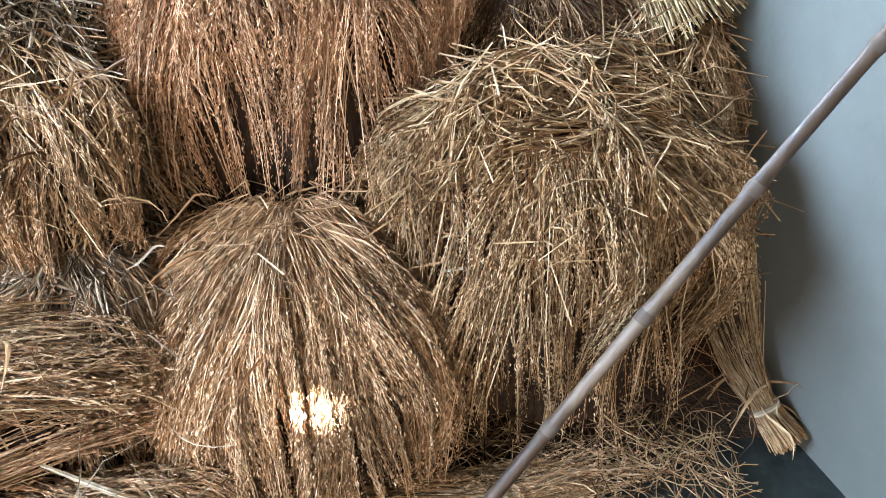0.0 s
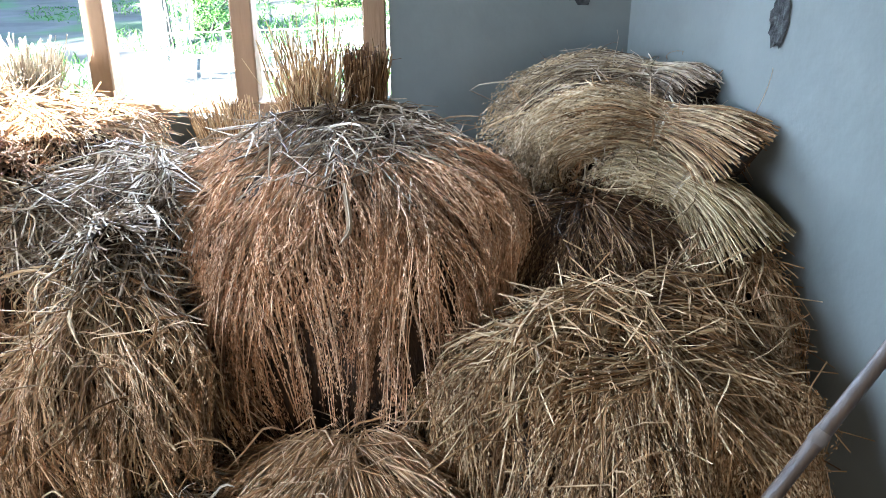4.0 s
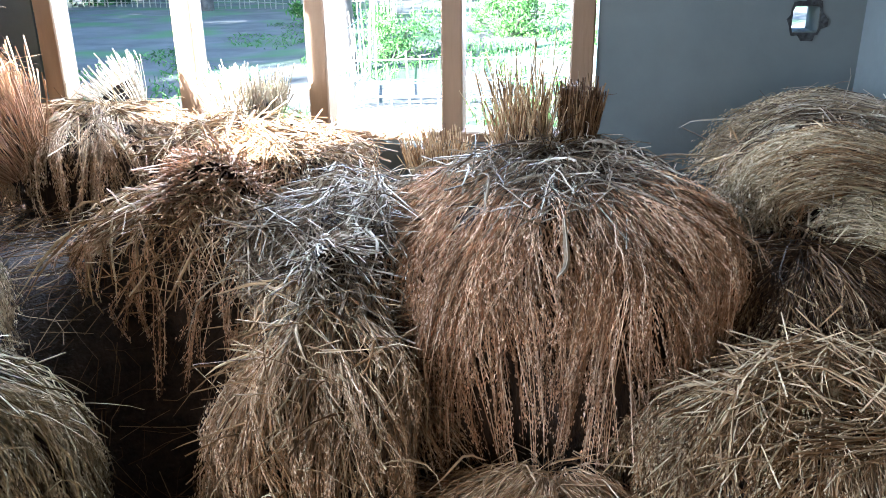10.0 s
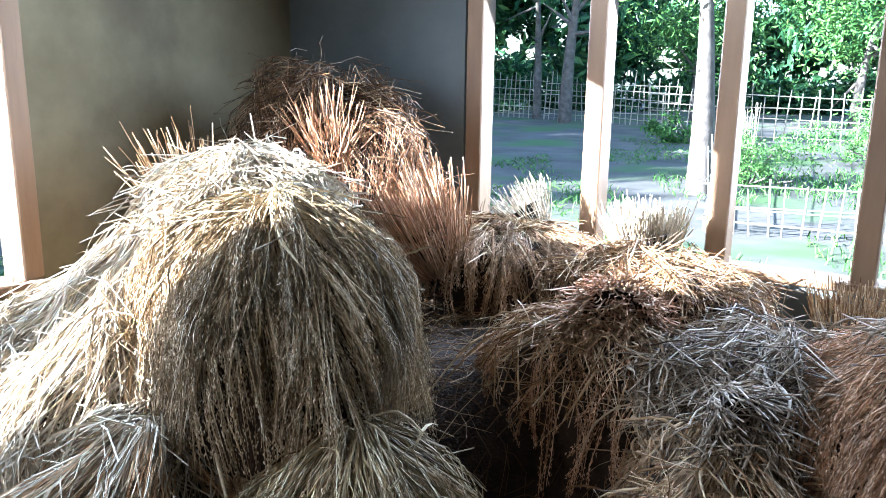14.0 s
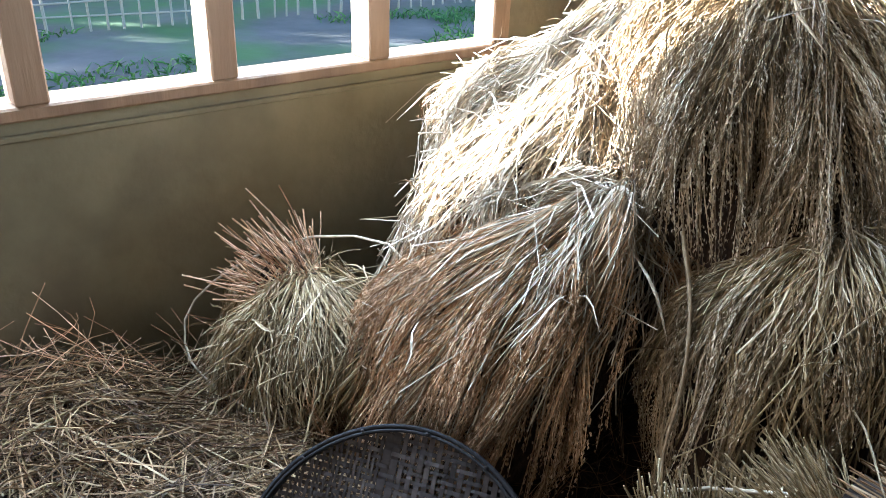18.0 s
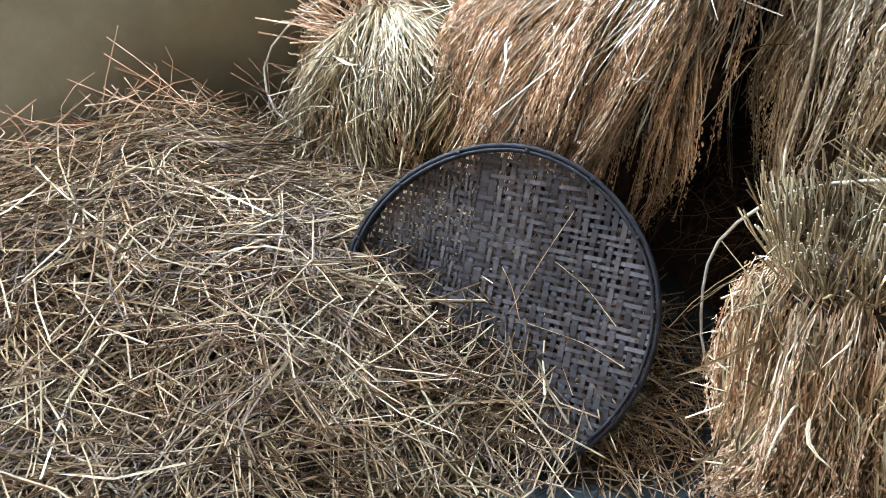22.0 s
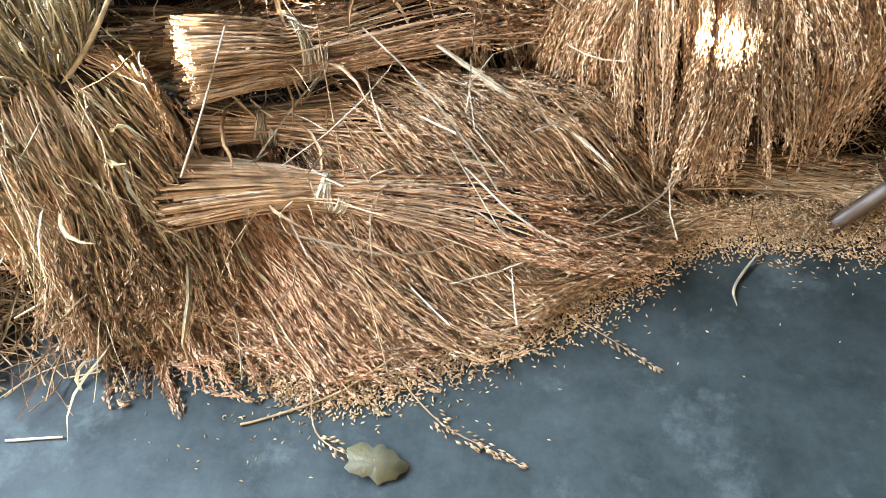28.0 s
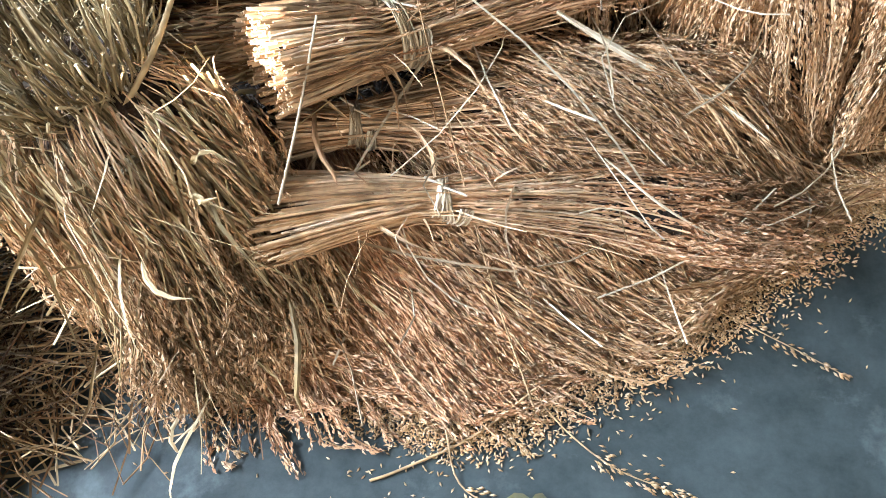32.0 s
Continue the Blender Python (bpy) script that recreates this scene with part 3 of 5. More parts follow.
def bundle(label, pts, widths, heights, n=500, heads=S_GOLD, straw=S_STRAW, head_from=0.55, ends=(0.72, 1.0), tie=None, per=16, strays=14, leaf=8,
           rad=0.0013, butt_jag=0.05, band_mat=S_PALE, head_share=0.75, floor=0.004, up=(0, 0, 1), core=True, group="tied rice sheaves", wob=0.008, straw_share=1.0, hollow=0.0):
    """A tied sheaf that lies along a curve: butt ends first, pinched at the tie, heads fanned out.
    widths and heights: half sizes at even steps along the curve."""
    pts = np.asarray(pts, float)
    root = tagged(empty("rice_sheaf", tuple(pts.mean(0))), label, "rice sheaf", group)
    wu = np.linspace(0, 1, len(widths))

    def section(u, lat, ver):
        p, t = spine_at(pts, u)
        side = unit(np.cross(t, np.array(up, float)))
        over = np.cross(side, t)
        return p + side * (lat * np.interp(u, wu, widths))[..., None] + over * (ver * np.interp(u, wu, heights))[..., None]

    def lay(m, k, lo, hi, fill, rope=0):
        th = rng.uniform(0, 6.283, m)
        rr = np.sqrt(rng.uniform(fill, 1, m))
        u = lo[:, None] + (hi - lo)[:, None] * np.linspace(0, 1, k)[None]
        lat, ver = (np.cos(th) * rr)[:, None] + 0.12 * rng.normal(size=(m, 1)) * u, (np.sin(th) * rr)[:, None] * np.ones((1, k))
        lat = lat * np.ones((1, k))
        if rope:
            who = rng.integers(0, max(3, m // rope), m)
            pull = 0.8 * np.linspace(0, 1, k)[None]
            lat = lat * (1 - pull) + lat[who] * pull + 0.10 * np.sin(who[:, None] * 2.3 + u * 7) * pull
            ver = ver * (1 - pull) + ver[who] * pull
        P = wander(section(u, lat, ver), wob * (2.2 if rope else 1.0), 1.4)
        P[..., 2] = np.maximum(P[..., 2], floor)
        P[..., 0] = np.minimum(P[..., 0], RW1.x - 0.012 + (BACK_Y - P[..., 1]) * 0.2136)
        return P
    if core:
        m, k = 14, 14
        th = np.linspace(0, 6.283, m, endpoint=False)
        u = np.linspace(0.04, 0.72, k)
        P = section(u[None].repeat(m, 0), np.cos(th)[:, None].repeat(k, 1) * 0.66, np.sin(th)[:, None].repeat(k, 1) * 0.66)
        P[..., 2] = np.maximum(P[..., 2], 0.003)
        base = np.arange(m * k).reshape(m, k)
        b = np.roll(base, -1, 0)
        F = np.stack([base[:, :-1], b[:, :-1], b[:, 1:], base[:, 1:]], -1).reshape(-1, 4)
        # core coloured near-black for the shade inside the bundle
        part("core", raw_mesh("core", P.reshape(-1, 3), [F, base[:, 0][None], base[:, -1][None, ::-1]], M_CORE), root, "packed straw inside, near-black to stand for shade")
    m = int(n * head_share * 0.75)
    if m:
        P = lay(m, 12, rng.uniform(0.1, head_from * 0.8, m), rng.uniform(*ends, m), 0.35, 8)
        v, f = head_tubes(P, 0.42, per=int(per * 1.75), fat=0.0029, size=0.0108)
        part("ear_mass", raw_mesh("ear_mass", v, f, heads, False), root, "ripe rice ears fanned out", "stuff")
    n = int(n * straw_share)
    hi = rng.uniform(head_from * 0.8, min(0.95, head_from + 0.25), n)
    P = lay(n, 9, rng.uniform(0.0, butt_jag, n), hi, hollow)
    R = rad * rng.uniform(0.7, 1.25, (n, 1)) * np.linspace(1.25, 0.6, 9)
    v1, f1 = tubes(P, R, 4)
    pieces = [(v1, f1)]
    spots = P[:, 3:].reshape(-1, 3)
    if strays:
        pieces.append(stray(spots, strays, 0.1, 0.15))
    if leaf:
        pieces.append(leaf_strips(spots, leaf, 0.2))
    v, f = join(pieces)
    v[:, 2] = np.maximum(v[:, 2], floor)
    part("straw_mass", raw_mesh("straw_mass", v, f, straw, False), root, "cut straw stalks with butt ends", "stuff")
    if tie is not None:
        th = np.linspace(0, 6.283 * 2.1, 60)
        u = tie + 0.012 * np.sin(th * 0.5) + 0.02 * np.linspace(-1, 1, 60)
        loops = []
        for o in range(3):
            loops.append(section(u + 0.006 * o, np.cos(th) * 1.12, np.sin(th) * 1.12))
        tail = [section(np.full(12, tie) + np.linspace(0, 0.03 * s, 12), np.linspace(0.1 * s, 0.6 * s, 12), np.full(12, 1.25)) for s in (-1, 1)]
        v, f = join([blades(np.array(loops), np.full((3, 60), 0.0042)), tubes(np.array(loops), np.full((3, 60), 0.0026), 4), tubes(np.array(tail), np.full((2, 12), 0.002), 4)])
        part("tie_band", raw_mesh("tie_band", v, f, band_mat), root, "twisted straw band tied round it")
    return root


def butts(label, c, direction, length, r0, r1, n=260, straw=S_STRAW, rad=0.0012, jag=0.25, core=True, group="cut butt ends on the heap", flat=1.0, tilt=0.10, hollow=0.0):
    """A brush of cut stalks that spreads from a tie towards its butt ends."""
    d = np.array(direction, float) / np.linalg.norm(direction)
    c = np.array(c, float)
    side = np.cross(d, [0, 0, 1.0] if abs(d[2]) < 0.9 else [0, 1.0, 0])
    side /= np.linalg.norm(side)
    over = np.cross(side, d)
    th, rr = rng.uniform(0, 6.283, n), np.sqrt(rng.uniform(hollow, 1, n))
    off = (np.cos(th) * rr)[:, None] * side + (np.sin(th) * rr * flat)[:, None] * over
    u = np.linspace(0, 1, 5)[None, :, None]
    L = length * rng.uniform(1 - jag, 1, n)[:, None, None]
    P = c + d * u * L + off[:, None] * (r0 + (r1 - r0) * u ** 0.8) + rng.normal(size=(n, 1, 3)) * tilt * u * L
    P = wander(P, 0.008)
    root = tagged(empty("straw_butts", tuple(c)), label, "straw bundle", group)
    v, f = tubes(P, rad * rng.uniform(0.7, 1.25, (n, 1)) * np.linspace(0.8, 1.2, 5), 4)
    part("straw_mass", raw_mesh("straw_mass", v, f, straw, False), root, "cut straw ends", "stuff")
    v, f = stray(P[:, 1:4].reshape(-1, 3), max(8, n // 12), 0.1, 0.14)
    part("stray_straw", raw_mesh("stray_straw", v, f, straw, False), root, "single straws sticking out", "stuff")
    if core:
        m = 12
        t = np.linspace(0, 6.283, m, endpoint=False)
        rings = [c + d * length * q + (np.cos(t)[:, None] * side + np.sin(t)[:, None] * over * flat) * (r0 + (r1 - r0) * q) * 0.75 for q in (-0.1, 0.25, 0.48)]
        P = np.stack(rings, 1)
        base = np.arange(m * 3).reshape(m, 3)
        b = np.roll(base, -1, 0)
        F = np.stack([base[:, :-1], b[:, :-1], b[:, 1:], base[:, 1:]], -1).reshape(-1, 4)
        # same near-black core, shade among the stalks by colour
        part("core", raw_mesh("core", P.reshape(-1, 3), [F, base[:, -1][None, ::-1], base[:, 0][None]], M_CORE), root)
    return root


def smooth_step(x, a, b):
    t = np.clip((x - a) / (b - a), 0, 1)
    return t * t * (3 - 2 * t)


def heap_height(x, y):
    """The packed heap under the sheaves: it rises from the open floor to the two walls."""
    edge = 1.22 - 0.27 * smooth_step(-x, 0.35, 0.75) - 0.2 * smooth_step(-x, 0.9, 1.5)
    rise = 0.12 + 0.72 * smooth_step(y, edge + 0.2, edge + 1.15)
    h = rise * smooth_step(y, edge, edge + 0.25)
    dips = 0.22 * np.exp(-(((x + 1.05) / 0.22) ** 2 + ((y - 1.62) / 0.28) ** 2))
    h = np.maximum(h, 0.85 * ears_height(x, y))
    return np.maximum(h - dips, 0.0) + 0.015 * np.sin(x * 17 + y * 9) * np.sin(y * 13 - x * 5) * (h > 0.05)


FOOT_X = [-1.30, -1.03, -0.80, -0.62, -0.45, -0.22, -0.07, 0.20, 0.60, 1.0]
FOOT_Y = [0.52, 0.47, 0.50, 0.48, 0.57, 0.75, 0.93, 0.99, 1.05, 1.15]


def ears_height(x, y):
    """The low bank of spread ears between the open floor and the tied sheaves."""
    d = y - np.interp(x, FOOT_X, FOOT_Y)
    return 0.22 * smooth_step(d, 0.0, 0.42) * (1 - smooth_step(x, -0.25, 0.1) * 0.6) * smooth_step(x, -1.3, -1.15)


def ears_carpet(label, starts, n, flow, length, heads, lift=0.05, per=42, straw=0.10):
    """Ears lying on the bank, all combed the same way. starts: box x0, x1, y0, y1; flow(x, y) gives the direction in degrees."""
    root = tagged(empty("rice_sheaf", ((starts[0] + starts[1]) / 2, (starts[2] + starts[3]) / 2, 0)), label, "rice sheaf", "ears spread along the foot of the heap")
    who = rng.integers(0, max(4, n // 6), n)
    cx, cy = rng.uniform(starts[0], starts[1], n), rng.uniform(starts[2], starts[3], n)
    x, y = cx[who] + rng.normal(size=n) * 0.018, cy[who] + rng.normal(size=n) * 0.018
    turn, L = rng.normal(size=n)[who] * 9 + rng.normal(size=n) * 5, length * rng.uniform(0.6, 1.1, n)
    z = rng.uniform(0.0, lift, n)[who] + rng.uniform(0, 0.012, n)
    P, slack = [], (0.045 - 0.17 * rng.random(n) ** 2.6)[who] + rng.uniform(-0.015, 0.015, n)
    for k in range(9):
        y = np.maximum(y, np.interp(x, FOOT_X, FOOT_Y) + np.where(x > -0.28, np.maximum(slack, 0.03), slack))
        P.append(np.stack([x, y, np.maximum(ears_height(x, y) + z * (1 - 0.5 * k / 8), 0.005)], -1))
        a = np.radians(flow(x, y) + turn)
        x, y = x + np.cos(a) * L / 8, y + np.sin(a) * L / 8
    P = wander(np.stack(P, 1), 0.008, 1.5)
    P[..., 2] = np.maximum(P[..., 2], 0.005)
    v, f = head_tubes(P, 0.15, per=int(per * 1.35), fat=0.0029, size=0.0110)
    part("ear_mass", raw_mesh("ear_mass", v, f, heads, False), root, "ripe rice ears combed flat", "stuff")
    m = int(n * straw)
    if m:
        Q = wander(P[:m, ::2] + np.array([0, 0, 0.008]), 0.015)
        v, f = tubes(Q, np.full(Q.shape[:2], 0.0011), 3)
        part("straw_mass", raw_mesh("straw_mass", v, f, S_STRAW, False), root, "dry stalks among the ears", "stuff")
    return root


def loose_height(x, y):
    """The low bed of threshed straw by the window wall."""
    h = 0.20 * smooth_step(-x, 1.22, 1.52) * smooth_step(-y, -0.62, -0.30) + 0.02 * np.sin(x * 9 + 1) * np.sin(y * 11)
    h = h - 0.15 * np.exp(-(((x + 1.50) / 0.22) ** 2 + ((y - 0.14) / 0.24) ** 2)) * (h > 0.05)
    h = h + 0.05 * np.exp(-(((x + 1.75) / 0.25) ** 2 + ((y + 0.05) / 0.25) ** 2))
    h = h + 0.17 * smooth_step(-x, 1.55, 2.25) * smooth_step(-y, -0.10, 0.25)
    far = smooth_step(-y, 0.9, 1.6)
    return np.maximum(h * smooth_step(-x, 1.2, 1.36) * (1 - far), 0.0)


def height_sheet(name, fn, x0, x1, y0, y1, step, mat, keep=0.02):
    xs, ys = np.arange(x0, x1 + step / 2, step), np.arange(y0, y1 + step / 2, step)
    X, Y = np.meshgrid(xs, ys, indexing="ij")
    Z = fn(X, Y)
    V = np.stack([X, Y, Z - 0.02 + 0.0 * Z], -1).reshape(-1, 3)
    base = np.arange(len(V)).reshape(X.shape)
    F = np.stack([base[:-1, :-1], base[1:, :-1], base[1:, 1:], base[:-1, 1:]], -1).reshape(-1, 4)
    F = F[(Z.reshape(-1)[F]).max(1) > keep]
    return raw_mesh(name, V, F, mat)


def litter(fn, n, x0, x1, y0, y1, length, rad=0.0013, lift=0.03, where=None, steep=0.25):
    """Straws lying at random over a surface."""
    x, y = rng.uniform(x0, x1, n), rng.uniform(y0, y1, n)
    h = fn(x, y)
    ok = (h > 0.015) if where is None else where(x, y, h)
    x, y = x[ok], y[ok]
    n = len(x)
    a = rng.uniform(0, 6.283, n)
    L = rng.uniform(0.35, 1.0, n) * length
    t = np.linspace(-0.5, 0.5, 5)[None]
    bend = rng.normal(size=(n, 1)) * 0.7
    X = x[:, None] + np.cos(a[:, None] + bend * t) * t * L[:, None]
    Y = y[:, None] + np.sin(a[:, None] + bend * t) * t * L[:, None]
    Z = fn(x, y)[:, None] * 0.6 + fn(X, Y) * 0.4 + rng.uniform(-0.004, lift, (n, 1)) + rng.normal(size=(n, 1)) * steep * t * L[:, None] - 0.06 * L[:, None] * t ** 2
    P = np.stack([X, Y, np.maximum(Z, 0.003)], -1)
    return tubes(P, rad * rng.uniform(0.6, 1.3, (n, 1)) * np.ones((1, 5)), 3)


# the packed heap that fills the corner under the tied sheaves, near-black to stand for shade
heap = tagged(empty("straw_heap", (-0.9, 2.0, 0)), "packed heap of rice straw filling the corner, coloured dark for shade", "straw heap", "", "stuff")
part("heap_body", height_sheet("heap_body", heap_height, -2.95, 1.05, 0.45, BACK_Y - 0.005, 0.05, M_CORE), heap, "straw packed below, near-black for the shade between sheaves", "stuff")
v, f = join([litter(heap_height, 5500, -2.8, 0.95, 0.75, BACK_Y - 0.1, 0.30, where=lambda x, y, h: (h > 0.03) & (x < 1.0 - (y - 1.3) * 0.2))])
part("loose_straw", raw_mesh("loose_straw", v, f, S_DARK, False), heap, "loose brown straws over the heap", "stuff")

# around the main window corner: the great central sheaf
drape("large upright sheaf of reddish-brown rice ears hanging in a dome", (-0.16, 2.06, 1.13), 0.47, 0.46, 0.27, 0.46, 1900, S_RUST, S_GREY, -90, 125, top=0.2, leaf=90, strays=110, per=40, straw_n=1000, mess=420, lump=0.02, straw_len=(0.05, 0.26), head_at=0.2)
butts("brush of cut straw ends standing on the central sheaf", (-0.255, 2.13, 1.06), (-0.02, -0.02, 1), 0.235, 0.07, 0.075, 520, S_STRAW, jag=0.7, tilt=0.22, rad=0.0014)
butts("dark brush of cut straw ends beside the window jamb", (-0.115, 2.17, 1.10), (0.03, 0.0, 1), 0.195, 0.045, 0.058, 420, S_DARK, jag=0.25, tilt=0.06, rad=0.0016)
# low front sheaf with the sun fleck
drape("knotted sheaf of golden rice ears falling to the floor", (-0.15, 1.53, 0.53), 0.38, 0.44, 0.28, 0.22, 2400, S_GOLD, S_GOLD, -95, 100, top=0.06, leaf=30, strays=40, per=36, lean=(0.02, -0.05, 0), squash=1.5, straw_n=260, mess=80, ragged=0.06, lump=0.016, straw_len=(0.1, 0.4))
# tousled sheaf by the leaning pole
drape("tousled sheaf of tan rice ears with cut ends on top", (0.45, 1.64, 0.81), 0.39, 0.42, 0.26, 0.50, 1900, S_STRAW, S_STRAW, -95, 115, top=0.10, leaf=40, strays=160, straw_n=1000, per=34, mess=1500, lump=0.045, ragged=0.25)
butts("spread of cut straw ends lying across the tousled sheaf", (0.47, 1.50, 0.745), (-0.60, -0.28, 0.10), 0.22, 0.10, 0.13, 320, S_STRAW, rad=0.0017, jag=0.6, tilt=0.12, flat=0.35)
bundle("small tied sheaf leaning down beside the wall to the floor", [(1.03, 1.22, 0.02), (0.97, 1.30, 0.09), (0.92, 1.40, 0.20), (0.90, 1.62, 0.42), (0.86, 1.85, 0.60)],
       [0.055, 0.03, 0.06, 0.12, 0.12], [0.05, 0.03, 0.05, 0.08, 0.07], 380, S_OLIVE, S_STRAW, 0.4, tie=0.22)
drape("matted sheaf of tan rice ears against the plain wall", (0.78, 1.96, 0.88), 0.22, 0.38, 0.24, 0.44, 620, S_GOLD, S_STRAW, -60, 120, top=0.25, leaf=40, strays=70, straw_n=600, per=30, mess=700, lump=0.03)
# top sheaf in the corner by the plain wall
bundle("grey-tan sheaf bent over high in the wall corner", [(0.84, 1.93, 1.00), (0.77, 2.00, 1.06), (0.685, 2.085, 1.085), (0.53, 2.16, 1.10), (0.38, 2.20, 1.03), (0.27, 2.18, 0.88)],
       [0.17, 0.12, 0.065, 0.15, 0.18, 0.15], [0.17, 0.12, 0.06, 0.10, 0.10, 0.07], 760, S_OLIVE, S_STRAW, 0.6, tie=0.40, per=30, butt_jag=0.2, rad=0.0014, strays=110, leaf=60, hollow=0.3, wob=0.022)
bundle("grey-tan sheaf laid along the top of the corner heap", [(0.82, 2.18, 1.10), (0.77, 2.26, 1.14), (0.70, 2.34, 1.165), (0.55, 2.42, 1.16), (0.40, 2.46, 1.08), (0.28, 2.44, 0.94)],
       [0.16, 0.12, 0.07, 0.14, 0.18, 0.16], [0.13, 0.11, 0.055, 0.09, 0.10, 0.08], 700, S_OLIVE, S_GREY, 0.6, tie=0.40, per=30, butt_jag=0.2, rad=0.0014, strays=90, leaf=50, hollow=0.2, wob=0.022)
drape("matted grey straw between the corner sheaves", (0.62, 2.32, 1.17), 0.29, 0.25, 0.20, 0.30, 200, S_RUST, S_GREY, -110, 140, top=0.4, leaf=50, strays=120, straw_n=900, per=24, mess=900, lump=0.03)
bundle("pale sheaf with its cut ends turned down to the plain wall", [(0.83, 1.80, 0.82), (0.775, 1.86, 0.91), (0.71, 1.93, 0.975), (0.62, 2.04, 1.0), (0.52, 2.12, 0.95)],
       [0.15, 0.11, 0.06, 0.11, 0.12], [0.14, 0.10, 0.05, 0.07, 0.06], 560, S_OLIVE, S_GREEN, 0.7, tie=0.5, per=26, butt_jag=0.2, rad=0.0015, strays=90, leaf=50, head_share=0.4, hollow=0.3, wob=0.018)
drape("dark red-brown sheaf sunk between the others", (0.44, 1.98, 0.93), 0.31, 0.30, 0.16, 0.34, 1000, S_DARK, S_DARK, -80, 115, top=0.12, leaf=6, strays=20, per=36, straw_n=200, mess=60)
# left of the central sheaf
drape("grey weathered sheaf sloping from the window sill", (-0.68, 2.10, 1.01), 0.28, 0.50, 0.20, 0.40, 420, S_OLIVE, S_GREY, -95, 115, top=0.5, leaf=160, strays=260, straw_n=1100, per=26, mess=1500, lump=0.06)
butts("dark cut straw ends under the window sill", (-0.53, 2.42, 0.92), (-0.05, -0.15, 1), 0.18, 0.07, 0.11, 300, S_STRAW)
butts("cut straw ends tilted out beside the central sheaf", (-0.71, 1.78, 0.93), (0.50, -0.80, 0.05), 0.17, 0.045, 0.085, 260, S_GREY, rad=0.0018, jag=0.35, tilt=0.16, hollow=0.2)
drape("ragged sheaf of straw and ears tumbling to the front", (-0.68, 1.72, 0.85), 0.25, 0.34, 0.24, 0.44, 1150, S_GOLD, S_STRAW, -95, 120, top=0.12, leaf=160, strays=200, straw_n=800, per=32, mess=300, lump=0.045, ragged=0.3, straw_len=(0.2, 0.7))
drape("low grey-gold sheaf beside the knotted one", (-0.60, 1.46, 0.48), 0.26, 0.36, 0.18, 0.28, 900, S_GOLD, S_GREY, -100, 115, top=0.12, leaf=60, strays=40, per=34, mess=60, straw_n=350)
# dark bundle showing its round butt end
butts("round brown end of a sheaf showing its cut stalks", (-1.12, 2.10, 0.98), (0.30, -0.92, 0.16), 0.30, 0.12, 0.155, 1100, S_RUST, rad=0.0020, jag=0.45, tilt=0.10)
drape("brown straw hanging over a dark hollow", (-1.12, 1.98, 1.02), 0.32, 0.22, 0.14, 0.40, 260, S_RUST, S_STRAW, -90, 120, top=0.3, leaf=60, strays=120, straw_n=420, per=26, mess=320, lump=0.03)
# on the window sill
drape("pale gold sheaf domed below the window", (-1.68, 2.47, 1.15), 0.38, 0.23, 0.13, 0.22, 800, S_GOLD, S_STRAW, -90, 130, top=0.16, leaf=30, strays=40, per=32, mess=150, straw_n=500)
# these ends and the brush below take pale straw for their sunlight
butts("straw ends lying on the domed sheaf, sunlight put into their pale colour", (-1.62, 2.56, 1.12), (-0.4, 0.0, 0.5), 0.18, 0.06, 0.12, 240, S_PALE)
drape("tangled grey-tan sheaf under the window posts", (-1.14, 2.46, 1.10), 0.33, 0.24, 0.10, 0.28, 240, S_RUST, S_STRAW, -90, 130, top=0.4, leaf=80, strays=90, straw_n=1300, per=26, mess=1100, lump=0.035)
butts("upright brush of straw ends at the window, paled for the sunlight", (-1.20, 2.58, 1.06), (-0.05, -0.05, 1), 0.20, 0.08, 0.16, 560, S_PALE, flat=0.6, rad=0.0015, jag=0.45)
# corner behind
drape("dark brown sheaf piled high in the far corner", (-2.40, 2.30, 1.66), 0.36, 0.34, 0.40, 0.5, 640, S_RUST, S_DARK, -70, 120, top=0.25, leaf=60, strays=260, straw_n=900, per=30, mess=900, lump=0.07)
butts("ragged tuft of straw ends at the top of the corner", (-2.22, 2.10, 1.34), (0.10, -0.30, 0.9), 0.24, 0.05, 0.08, 360, S_RUST, jag=0.8, rad=0.0016, tilt=0.28)
butts("fan of sunlit orange straw ends beside the window jamb", (-1.86, 2.28, 0.98), (-0.22, -0.30, 0.88), 0.38, 0.08, 0.16, 700, S_RUST, rad=0.0018, jag=0.5, tilt=0.14)
# the great sheaf at the side window
drape("tall domed sheaf of olive rice ears, sunlit on its crown", (-1.80, 1.38, 1.37), 0.35, 0.36, 0.40, 0.24, 2300, S_OLIVE, S_GREEN, -65, 125, clump=3, top=0.14, leaf=30, strays=60, per=40, straw_n=420, mess=100, lump=0.022, squash=1.15, lean=(0.05, -0.03, 0), head_at=0.12)
# paled straw colour adds to the sunlight on this sheaf
drape("sheaf heaped behind the domed one, straw paled to carry the sunlight", (-2.10, 1.58, 1.44), 0.27, 0.30, 0.20, 0.36, 120, S_STRAW, S_PALE, -110, 150, top=0.4, leaf=120, strays=90, straw_n=2600, per=24, mess=700, lump=0.03, squash=1.35)
butts("spiky tuft of straw ends against the side wall", (-2.44, 1.66, 1.18), (-0.12, -0.20, 1), 0.28, 0.06, 0.14, 260, S_STRAW, jag=0.7, rad=0.0018, tilt=0.22)
